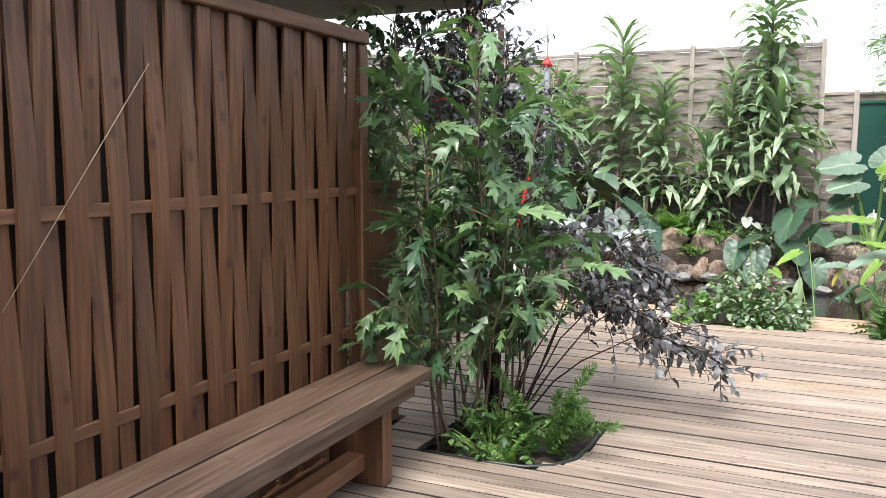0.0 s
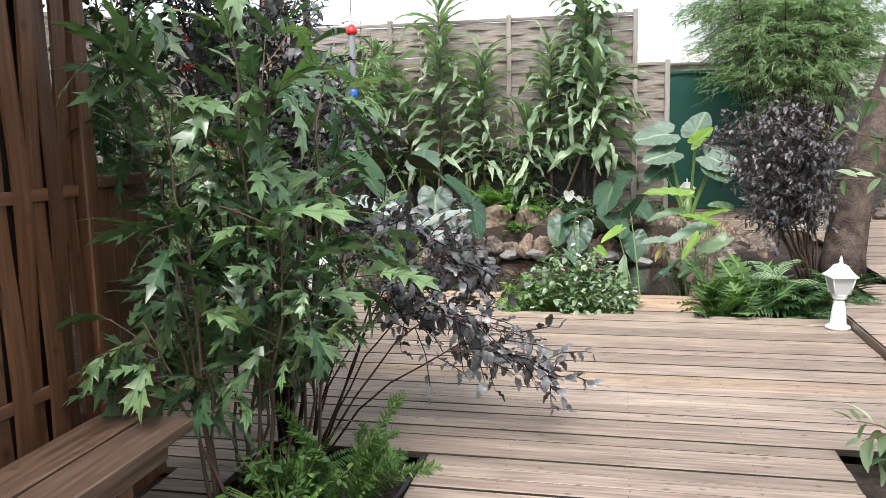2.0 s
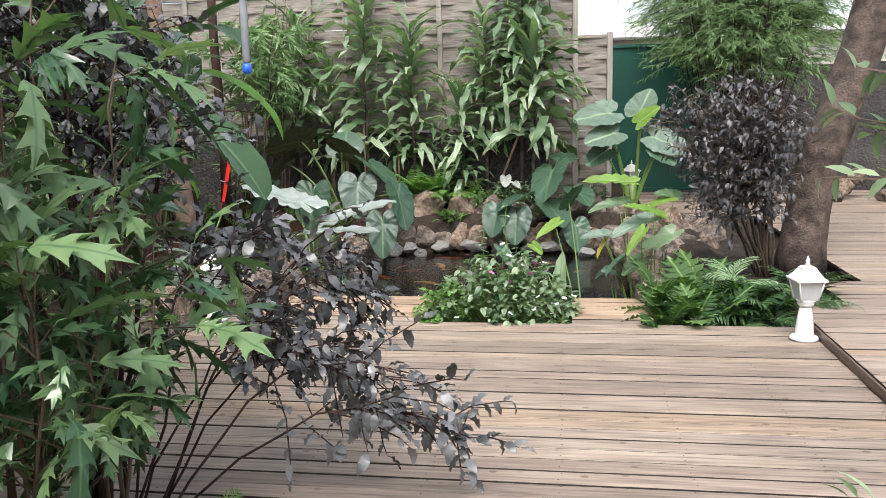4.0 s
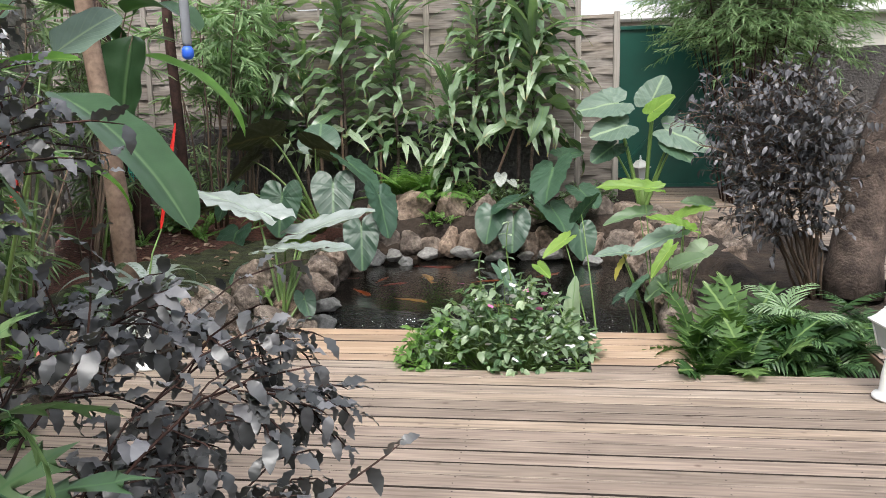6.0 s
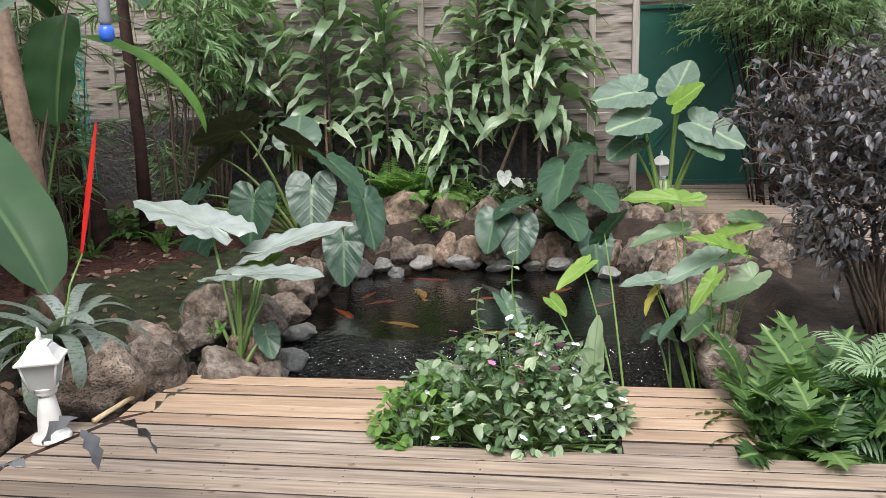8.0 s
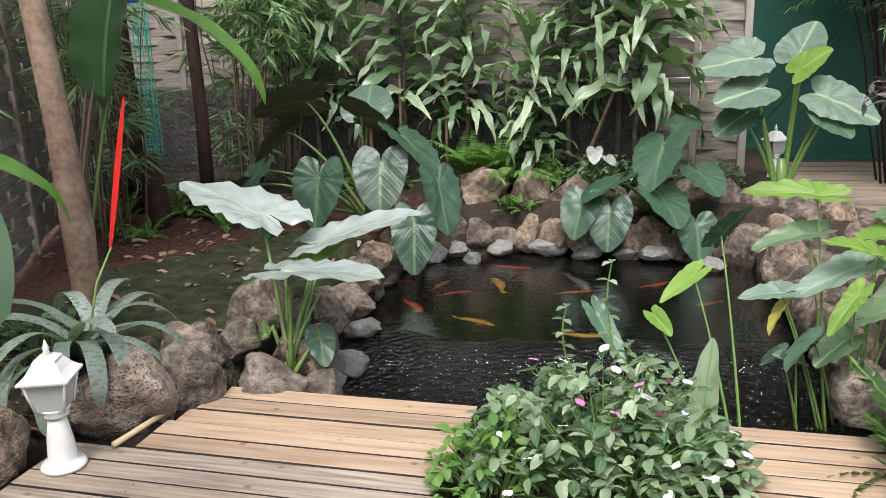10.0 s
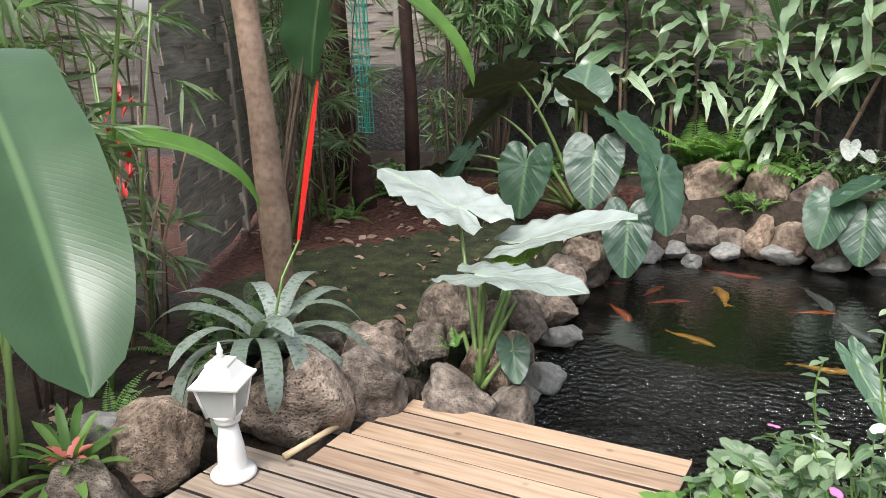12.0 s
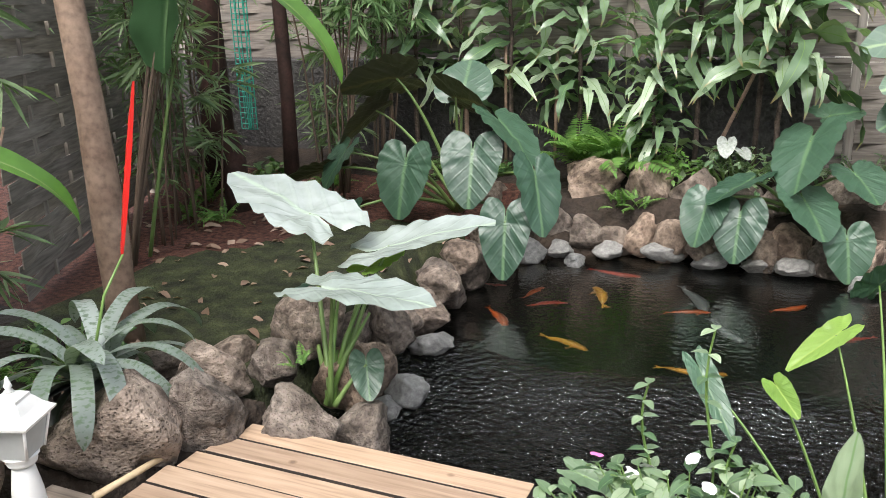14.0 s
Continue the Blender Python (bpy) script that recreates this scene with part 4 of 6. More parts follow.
def fine_tree(name, base, label, canes, height, crown_z, rad, n, leaf_len, mat, seed, wood_mat=None, slim="slim", cane_r=0.012, tilt=0.3, clump=14, lean=(0, 0), droop=0.25):
    """A clump of canes with tufts of narrow leaves."""
    r = random.Random(seed)
    g = empty(name, base, label, "tree" if height > 2.2 else "plant")
    data, mats = [], []
    for c in range(canes):
        az, q = r.uniform(0, 6.28), r.random() ** 0.6
        h = height * r.uniform(0.75, 1.05)
        end = Vector((math.cos(az) * q * rad * 0.8 + lean[0], math.sin(az) * q * rad * 0.8 + lean[1], h))
        pts = curve_pts((math.cos(az) * q * rad * tilt * 0.5, math.sin(az) * q * rad * tilt * 0.5, 0), end, 0.15 * h, 8, 0.02, r)
        data.append(tube_data(pts, [cane_r * (1.1 - 0.11 * i) for i in range(8)], 5))
        tufts = max(1, n // canes // clump)
        for k in range(tufts):
            z = r.uniform(crown_z / height, 1.0)
            i = min(6, int(z * 7))
            p = pts[i].lerp(pts[i + 1], z * 7 - i)
            a2 = r.uniform(0, 6.28)
            d = Vector((math.cos(a2), math.sin(a2), r.uniform(-0.1, 0.8))).normalized()
            tl = rad * r.uniform(0.25, 0.6)
            tip = p + d * tl + Vector((0, 0, -droop * tl))
            data.append(tube_data([p, p.lerp(tip, 0.5) + Vector((0, 0, 0.06 * tl)), tip], [0.004, 0.003, 0.0015], 3))
            for j in range(clump):
                s = r.uniform(0.25, 1.0)
                q2 = p.lerp(tip, s)
                ld = (d * 0.9 + Vector((r.gauss(0, 0.6), r.gauss(0, 0.6), r.gauss(-0.1 - droop, 0.4)))).normalized()
                mats.append(along(ld, q2, r.uniform(-1.5, 1.5), leaf_len * r.uniform(0.6, 1.2)))
    V, F = joined(data)
    tagged(mesh_ob("cane", V, F, wood_mat or M_TWIG, g, smooth=True), kind="stuff")
    scatter("foliage", SMALL_OVAL[slim], mats, mat, g, kind="stuff")
    return g


# ---- terrace things ----
bench()
tagged(tube("string", [(-2.03, 2.1, 1.78), (-2.03, 1.805, 1.41), (-2.03, 1.51, 1.04)], [.0011, .0011, .0011], M_STALKDRY), "thin pale string stretched before the slat wall", "string")
LAN = lantern()
LAN.matrix_basis = pose(-2.57, 7.30, 0.004, 0, 0, 20)
copy_thing(LAN, pose(1.47, 7.08, 0.004, 0, 0, 8))
copy_thing(LAN, pose(0.84, 13.15, 0.19, 0, 0, 30))
copy_thing(LAN, pose(2.85, 14.75, 0.062, 0, 0, 12))

# dark shrub and cut-leaf plants in the hole beside the bench
soil = part("bed_soil", box_bm(BED[0] + 0.01, BED[1] - 0.01, BED[2] + 0.01, BED[3] - 0.01, -0.14, -0.05, 0.01), M_SOIL)
tagged(soil, "dark soil in the square planting hole", "soil", kind="structure")
arch_shrub("dark_shrub", (-1.46, 4.1, -0.06), [(-0.36, 4.66, 0.30), (-0.62, 4.75, 0.46), (-0.82, 5.05, .74), (-0.85, 4.85, .52), (-1.08, 4.8, .66), (-1.12, 5.0, .98), (-1.4, 4.95, 1.0), (-.92, 5.1, .9)], SMALL_OVAL["curly"], 0.074, L_BLACKLIT,
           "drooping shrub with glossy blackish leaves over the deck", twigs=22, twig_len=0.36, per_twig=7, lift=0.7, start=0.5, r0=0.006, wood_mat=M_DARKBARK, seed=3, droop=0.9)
arch_shrub("dark_shrub", (-1.6, 4.25, -0.06), [(-1.4, 4.7, 1.55), (-1.52, 4.72, 1.66), (-1.8, 4.6, 1.72), (-1.62, 4.8, 1.8), (-1.85, 4.7, 2.35), (-1.75, 4.8, 2.15), (-2.0, 4.6, 2.3), (-1.7, 4.75, 2.05), (-1.95, 4.65, 2.5), (-2.05, 4.7, 2.0), (-2.15, 4.35, 2.25), (-2.2, 4.5, 1.95), (-1.7, 4.6, 1.45)], SMALL_OVAL["curly"], 0.066, L_BLACKLIT,
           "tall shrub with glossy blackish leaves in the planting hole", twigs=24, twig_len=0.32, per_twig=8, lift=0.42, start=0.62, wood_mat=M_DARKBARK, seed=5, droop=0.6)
for k, (x, y, e) in enumerate(((-1.64, 3.66, [(-1.9, 3.6, 2.15), (-1.7, 3.5, 1.85), (-1.8, 3.75, 1.3), (-2.0, 3.75, 1.75), (-1.8, 3.45, .82)]), (-1.5, 3.78, [(-1.45, 3.6, 2.15), (-1.4, 3.7, 1.7), (-1.28, 3.6, 1.15), (-1.55, 3.8, 1.45), (-1.22, 3.75, 0.95)]), (-1.66, 3.95, [(-1.7, 3.95, 1.6), (-1.75, 4.0, 1.05), (-1.45, 4.05, 1.0), (-1.55, 4.1, 1.9)]), (-1.4, 3.95, [(-1.35, 4.0, 1.35), (-1.2, 4.0, 1.0), (-1.3, 4.1, 1.7)]))):
    RED_HOST = arch_shrub("cut_leaf_shrub", (x, y, -0.06), e, lobed(1.0, 0.5, k, 3, 0.15, 0.45, 0.32, 0.6), 0.18, L_CUT, "leggy shrub with deeply cut green leaves beside the bench", twigs=11, twig_len=0.26, per_twig=4, lift=0.12, start=0.36, r0=0.009, wood_mat=M_TWIG, seed=11 + k, droop=0.7, angle=(20, 75), size=(0.45, 1.4))


arch_shrub("dark_shrub", (-2.85, 4.85, -.05), [(-2.4, 4.6, 2.4), (-2.5, 4.6, 2.2), (-2.75, 4.7, 2.5), (-3.0, 4.8, 2.2), (-2.4, 4.45, 1.85), (-2.7, 4.6, 1.6), (-3.1, 5.0, 1.8)], SMALL_OVAL["curly"], .085, L_CUT,
           "tall dark green shrub behind the low plank panel", twigs=26, twig_len=.36, per_twig=8, lift=.2, start=.3, seed=8, droop=.5)

for k in range(12):   # small red flower clusters on the leggy shrubs
    p = (-1.72 + R.uniform(-.22, .25), 3.66 + R.uniform(-.15, .15), R.uniform(1.1, 2.0))
    ob = mesh_ob("flower", *[merged([moved(blade(.035, .012, 20, .2, 3, lance, 0, 1), Matrix.Rotation(radians(72 * j), 4, "Z") @ Matrix.Rotation(radians(40), 4, "X")) for j in range(5)])[q] for q in (0, 1)], M_RED, smooth=True)
    ob.parent = RED_HOST
    ob.matrix_basis = Matrix.Translation(Vector(p) - RED_HOST.location)


def foxtail(base):
    g = empty("foxtail_fern", base, "foxtail fern with bushy plumes in a black plastic pot", "fern")
    lathe("pot", [(0.10, 0.0), (0.13, 0.11), (0.135, 0.112), (0.135, 0.125), (0.122, 0.125), (0.118, 0.10), (0.0, 0.10)], M_POT, g, 20)
    r = random.Random(2)
    for k in range(19):
        az = r.uniform(-0.6, 3.6) if k > 2 else r.uniform(-1.2, 0.2)
        L = r.uniform(0.42, 0.66)
        rise = r.uniform(0.8, 1.35)
        if k == 0:
            az, L, rise = 0.12, 0.7, 0.3
        pts = [Vector((math.cos(az) * L * s * (1.1 - rise * 0.5), math.sin(az) * L * s * (1.1 - rise * 0.5), 0.1 + L * (s * rise - 0.45 * s * s))) for s in [i / 11 for i in range(12)]]
        mats = []
        for j in range(280):
            s = 0.12 + 0.88 * (j / 280)
            i = min(10, int(s * 11))
            p = pts[i].lerp(pts[i + 1], s * 11 - i)
            d = (pts[i + 1] - pts[i]).normalized()
            v = Vector((r.gauss(0, 1), r.gauss(0, 1), r.gauss(0, 1))).cross(d).normalized()
            mats.append(along(v + d * 0.7, p, r.uniform(0, 3), (0.048 if s < 0.85 else 0.048 * (1.05 - s) / 0.2) * r.uniform(0.7, 1.15)))
        scatter("plume", SMALL_OVAL["slim"], mats, L_FOX, g)


foxtail((-1.16, 3.8, -0.16))
rim = tube("planter_rim", [(-1.72, 3.535, .0), (-1.4, 3.53, .0), (-1.18, 3.55, .0), (-1.06, 3.62, .0), (-0.985, 3.75, .0), (-0.965, 3.95, .0), (-0.965, 4.3, .0)], [.011] * 7, M_POT)
tagged(rim, "black plastic liner edge round the planting hole", "edging", kind="structure")

# shrub in the hole near the step
soil = part("box_soil", box_bm(BOX[0] + 0.01, BOX[1] - 0.01, BOX[2] + 0.01, BOX[3] - 0.01, -0.14, -0.05, 0.01), M_SOIL)
tagged(soil, "dark soil in the small planting hole", "soil", kind="structure")
arch_shrub("leafy_shrub", (1.44, 4.5, -0.06), [(.92, 4.65, 1.44), (1.0, 4.6, 1.58), (1.1, 4.62, 1.4), (.98, 4.65, 1.26), (1.2, 4.7, 1.62)], SMALL_OVAL["mid"], 0.1, L_IMP, "thin shrub with light green oval leaves", twigs=7, twig_len=0.2, per_twig=4, lift=0.5, start=0.72, r0=.008, seed=23, droop=0.4, push=.55)
arch_shrub("leafy_shrub", (1.2, 4.4, -0.06), [(1.02, 4.5, 0.2), (1.1, 4.25, 0.22), (1.35, 4.5, 0.25), (1.25, 4.2, 0.2)], SMALL_OVAL["mid"], 0.13, L_IMP, "low green leafy plant filling the planting hole", twigs=6, twig_len=0.14, per_twig=4, lift=0.1, start=0.3, seed=24, droop=0.4)

# ---- rocks ----
for x, y, z, sx, sy, sz in ((-2.93, 6.9, 0.03, .22, .19, .13), (-2.9, 7.22, .08, .19, .17, .19), (-2.66, 7.72, .08, .3, .26, .26), (-2.42, 8.0, .1, .2, .18, .18), (-2.6, 8.28, .12, .22, .2, .15), (-2.12, 8.24, -.02, .24, .18, .14),
                            (-2.42, 8.52, .08, .16, .15, .13), (-2.48, 8.92, .1, .22, .2, .2), (-2.2, 8.76, -.1, .17, .16, .2), (-2.36, 9.5, -.08, .19, .2, .16), (-2.0, 8.58, -.24, .2, .16, .15), (-2.75, 8.6, .03, .16, .14, .1),
                            (-2.3, 9.1, -.2, .17, .2, .2), (-2.35, 9.95, -.2, .18, .2, .17), (-2.42, 10.4, -.15, .18, .22, .2), (-2.45, 10.9, -.15, .2, .2, .2), (-2.4, 11.4, -.2, .22, .2, .2),
                            (-1.87, 12.35, .18, .29, .22, .23), (-1.38, 12.36, .16, .22, .2, .22), (-1.05, 12.35, .14, .2, .2, .24), (-0.7, 12.4, .1, .2, .2, .18), (-2.3, 12.3, .1, .25, .2, .2), (-2.75, 12.1, .05, .25, .22, .16),
                            (-0.35, 12.45, .08, .22, .2, .2), (0.0, 12.5, .12, .22, .2, .22), (0.33, 12.45, .05, .2, .2, .25), (0.62, 12.35, .1, .2, .18, .18), (0.95, 12.2, .05, .26, .2, .2), (1.25, 12.25, .0, .2, .2, .2),
                            (0.3, 12.15, -.2, .22, .2, .16), (0.65, 11.9, -.2, .22, .2, .18), (0.8, 11.4, -.2, .2, .25, .2), (0.0, 12.2, -.2, .2, .2, .15), (0.85, 10.9, -.2, .2, .25, .2), (0.85, 10.3, -.2, .2, .25, .2), (0.82, 9.7, -.2, .2, .25, .2), (0.8, 9.1, -.25, .2, .25, .2),
                            (-3.05, 7.15, .05, .14, .1, .1)):
    rock(x, y, z, sx, sy, sz)
for x, y, z, sx, sy, sz in ((-2.06, 9.12, -.26, .15, .13, .11), (-1.62, 12.08, -.24, .18, .14, .09), (-2.0, 12.0, -.26, .18, .15, .09), (-1.2, 12.1, -.24, .18, .13, .09), (-0.85, 12.1, -.27, .17, .14, .09), (-0.2, 12.05, -.25, .18, .14, .1), (-1.85, 11.85, -.3, .14, .11, .06),
                            (-2.2, 11.8, -.24, .16, .14, .12), (-2.12, 8.95, -.3, .12, .1, .07), (-0.5, 12.1, -.28, .15, .12, .08), (-2.2, 9.75, -.28, .12, .15, .1), (0.2, 11.85, -.3, .15, .12, .08)):
    rock(x, y - (.13 if y > 11.7 else 0), z, sx, sy, sz, "stone")
rock(-3.12, 7.2, 0.1, .2, .07, .12, "stone", "pale grey upright slab among the rocks")
for k in range(16):
    rock(3.0 + k * 0.22 + R.uniform(-.05, .05), 13.75 + R.uniform(-.1, .1) + (k % 3) * .25, .12 + (k % 3) * .12, .15, .15, .12, "rock", "rough dark rock in the wall along the deck", "rocks along the deck")

for k in range(15):   # second course along the far bank
    x = -2.35 + k * 0.235
    rock(x + R.uniform(-.05, .05), 12.06 + R.uniform(-.04, .04), -.19 + R.uniform(-.04, .04), R.uniform(.16, .22), .2, R.uniform(.16, .2), "rock", "dark rough rock in the far bank of the pond")
for k in range(5):
    rock(-2.42 + R.uniform(-.08, .05), 9.3 + k * 0.5, -.12 + R.uniform(-.05, .05), R.uniform(.13, .18), .16, .14, "rock", "rough rock in the mossy pond bank")

for k in range(11):
    rock(.74 + R.uniform(-.06, .06), 8.9 + k * 0.29, -.1 + R.uniform(-.05, .04), R.uniform(.15, .2), .19, R.uniform(.15, .2), "rock", "dark rough rock in the near bank of the pond")

for x, y, z, sx, sy, sz in ((-2.98, 6.55, .0, .17, .2, .13), (-2.98, 6.15, .0, .2, .18, .14), (-2.94, 5.75, -.02, .16, .2, .12), (-2.96, 5.3, -.02, .18, .2, .13), (-3.2, 6.5, .02, .16, .15, .12), (-3.1, 7.45, .04, .13, .14, .1), (-2.95, 8.35, .04, .15, .14, .1)):
    rock(x, y, z, sx, sy, sz)
s = tube("edging_pole", [(-2.46, 7.46, .02), (-2.425, 7.6, .03), (-2.405, 7.78, .03)], [.014, .013, .013], plain("dry_bamboo", (0.52, 0.40, 0.25), 0.6, 0.0, 0.3, 9.0))
tagged(s, "short pale pole lying along the pier boards", "pole")

# ---- elephant ears ----
elephant_ear("elephant_ear", (-2.8, 11.65, 0.05), [
    ((-3.62, 11.25, .55), .5, .40, 150, -48, 10, L_ALO), ((-3.05, 11.2, .50), .62, .44, 175, -66, 0, L_ALO), ((-2.46, 11.1, .62), .58, .42, 190, -60, 0, L_ALO),
    ((-2.32, 11.35, .82), .66, .46, 235, -28, -15, L_ALO), ((-1.95, 11.0, .50), .62, .36, 215, -55, -20, L_ALO), ((-2.12, 10.85, .20), .58, .34, 190, -66, 0, L_ALO),
    ((-3.5, 10.95, .12), .55, .46, 160, -45, 10, L_ALO), ((-2.76, 11.7, 1.02), .46, .44, 8, 48, 0, L_ALO), ((-3.25, 11.5, 1.12), .66, .5, 110, -6, 38, L_PURPLE), ((-2.75, 11.5, .98), .5, .5, 250, -4, -40, L_PURPLE),
    ((-3.5, 11.6, .85), .6, .5, 130, -35, 30, L_PURPLE), ((-3.85, 11.4, .38), .66, .45, 110, -12, 20, L_PURPLE)], "large alocasia with dark green heart-shaped leaves above the pond", M_STALK, "elephant ears", 1)
elephant_ear("elephant_ear", (-0.35, 12.2, 0.1), [
    ((-0.22, 12.05, .66), .68, .5, 165, -38, 22, L_ALO), ((-0.62, 11.95, .36), .55, .42, 140, -14, 12, L_ALO), ((-0.22, 11.85, .26), .5, .46, 215, -35, -10, L_ALO), ((-0.64, 11.75, .14), .5, .36, 175, -62, 0, L_ALO),
    ((-0.88, 11.8, .2), .48, .34, 160, -55, 0, L_ALO), ((0.1, 12.1, .42), .42, .4, 220, -30, 0, L_ALO), ((0.08, 11.85, .0), .45, .34, 200, -65, 0, L_ALO), ((-0.1, 12.4, .8), .4, .3, 300, 10, 20, L_ALO)], "alocasia with broad green leaves among the rocks", M_STALK, "elephant ears", 2)
def leaf_between(parent, base, tail, tip, W, mat, roll=0.0, stalk=M_STALK, r=0.012, wave=0.03, bend=0.06, cup=0.14):
    """A heart leaf whose lobes lie at tail and whose point lies at tip."""
    B, a, b = Vector(base), Vector(tail), Vector(tip)
    at = a.lerp(b, 0.33)
    L = (b - a).length
    st = petiole(parent, (R.uniform(-0.03, 0.03), R.uniform(-0.03, 0.03), 0), at - B, stalk, r, 0.12)
    leaf_object("leaf", heart(L, W, bend, cup, wave, int(L * 1000)), mat, st, along(b - a, at - B, radians(roll)))


g = empty("elephant_ear", (0.8, 12.45, 0.14), "tall elephant ear with pale green leaves before the gate", "plant", "elephant ears")
tube("stem", [(0, 0, 0), (.01, 0, .18), (0, 0, .36)], [.06, .05, .035], M_STALK, g, sides=10)
for tail, tip, wd, mt, tilt in (((.66, 12.45, 1.40), (.06, 12.3, 1.30), .5, L_ALOMID, 38), ((.68, 12.3, 1.16), (.2, 12.15, 1.02), .46, L_ALOMID, 35), ((.80, 12.40, 1.20), (1.10, 12.32, 1.44), .34, L_LIME, 40), ((.84, 12.5, 1.28), (1.02, 12.62, 1.66), .46, L_ALOMID, 20),
                                ((.92, 12.35, 1.12), (1.49, 12.2, .86), .46, L_ALOMID, 40), ((1.0, 12.3, .98), (1.28, 12.1, .74), .34, L_ALO, 25), ((.55, 12.4, .96), (.22, 12.2, .74), .36, L_ALO, 30)):
    d = Vector(tip) - Vector(tail)
    if (along(d, (0, 0, 0), radians(tilt)).to_3x3() @ Vector((0, 0, 1))).y > 0:
        tilt = -tilt
    leaf_between(g, (0.8, 12.45, 0.14), tail, tip, wd, mt, tilt, M_STEMGREEN, .017)

g = empty("elephant_ear", (-2.19, 8.6, -0.12), "taro with glossy green leaves on long stalks, silvery sky sheen in their colour", "plant", "elephant ears")
leaf_between(g, (-2.19, 8.6, -0.12), (-2.22, 8.92, .60), (-3.03, 9.13, .84), .5, L_ALOSHEEN, -4)
leaf_between(g, (-2.19, 8.6, -0.12), (-2.36, 9.05, .44), (-1.62, 9.22, .67), .44, L_ALOSHEEN, 8)
leaf_between(g, (-2.19, 8.6, -0.12), (-2.38, 8.62, .44), (-1.62, 8.50, .50), .42, L_ALOSHEEN, 0)
leaf_between(g, (-2.19, 8.6, -0.12), (-2.2, 8.9, .42), (-2.12, 9.25, .46), .2, L_LIME, 0)
leaf_between(g, (-2.19, 8.6, -0.12), (-2.08, 8.75, .12), (-1.98, 8.6, -.06), .17, L_ALO, 0)
leaf_between(g, (-2.19, 8.6, -0.12), (-2.6, 9.2, .22), (-2.75, 9.0, .1), .26, L_ALO, 0)

for k, (dx, dy, h) in enumerate(((-.08, .25, .42), (.06, .3, .5), (.12, .2, .4), (-.15, .35, .5), (.02, .22, .3), (-.02, .12, .22))):
    tube("stalk", [(.02 * math.cos(k * 2), .02 * math.sin(k * 2), 0), (dx * .4, dy * .4, h * .55), (dx, dy, h)], [.017, .013, .006], M_STEMGREEN, g)

# stalks standing in the water at the deck
for base, leaves in (((0.12, 8.3, -0.4), [((-0.05, 8.75, .60), (0.1, 8.6, .86), .13, L_ALO), ((-0.05, 8.7, .55), (-0.26, 8.48, .44), .1, L_LIME)]),
                     ((0.05, 8.35, -0.4), [((-0.32, 8.5, .38), (-0.22, 8.35, .32), .09, L_LIME), ((-0.62, 8.75, .34), (-0.42, 8.5, .12), .11, L_ALO), ((-0.2, 8.5, -.1), (0.1, 8.35, -.18), .12, L_ALO)]),
                     ((-0.05, 8.2, -0.4), [((-0.08, 8.2, -.1), (-0.06, 8.22, .34), .13, L_IMP), ((-1.0, 8.25, .02), (-0.7, 8.2, -.02), .1, L_IMP)]),
                     ((0.56, 8.88, -0.4), [((0.62, 9.0, .81), (0.12, 9.0, .86), .17, L_LIME), ((0.38, 8.8, .40), (0.1, 8.7, .40), .12, L_ALOMID), ((0.34, 8.8, .39), (0.23, 8.7, .22), .09, L_YELLOW), ((0.55, 9.02, .66), (0.17, 8.9, .60), .15, L_IMP)]),
                     ((0.65, 8.93, -0.4), [((0.78, 9.0, .53), (0.36, 8.8, .40), .19, L_ALOMID), ((0.65, 8.7, .50), (0.47, 8.6, .27), .1, L_LIME), ((0.60, 8.8, .26), (0.84, 8.7, .40), .16, L_IMP), ((0.5, 8.72, .25), (0.3, 8.6, .09), .17, L_ALO)]),
                     ((0.72, 9.0, -0.4), [((0.84, 8.9, .52), (0.47, 8.8, .67), .14, L_LIME), ((0.67, 9.1, .57), (0.92, 9.0, .69), .16, L_LIME), ((0.66, 8.85, .2), (0.45, 8.7, .08), .16, L_IMP), ((0.95, 9.0, .42), (0.72, 8.85, .28), .2, L_IMP), ((1.0, 9.15, .66), (0.74, 9.1, .72), .16, L_IMP)]),
                     ((0.42, 8.85, -0.4), [((0.44, 8.85, .02), (0.28, 8.75, .10), .1, L_ALOMID), ((0.36, 8.8, .12), (0.22, 8.8, .02), .08, L_ALO)])):
    g = empty("water_taro", base, "slender taro with thin stalks growing out of the pond", "plant", "taros in the pond")
    for a, b, w, m in leaves:
        tilt = R.uniform(15, 32)
        if (along(Vector(b) - Vector(a), (0, 0, 0), radians(tilt)).to_3x3() @ Vector((0, 0, 1))).y > 0:
            tilt = -tilt
        leaf_between(g, base, a, b, w, m, tilt, M_STEMGREEN, 0.0062, 0.035, 0.14, 0.55)

# ---- dracaenas along the fence ----
for x, y, h, low, n, L, sd, lab in ((-2.75, 12.8, 3.2, .8, 92, .66, 1, "tall dracaena with drooping strap leaves"), (-2.1, 12.75, 2.45, .7, 84, .6, 2, "dracaena with a bright young tuft on top"), (-0.62, 12.75, 3.9, 1.9, 105, .66, 3, "tallest dracaena with yellowing leaves"),
                                    (-0.45, 12.55, 2.2, .9, 96, .72, 4, "dracaena with broad hanging leaves"), (-1.42, 12.6, 1.62, .3, 80, .52, 5, "short dracaena with hanging leaves"), (-3.7, 12.8, 2.6, .9, 70, .66, 6, "dracaena with long hanging leaves"),
                                    (-1.1, 12.8, 2.6, 1.0, 76, .6, 7, "dracaena leaning towards the pond"), (-3.25, 12.85, 1.9, .7, 40, .55, 8, "dracaena with long hanging leaves")):
    dracaena((x, y, 0.1), h, low, 1, n, L, lab, sd)
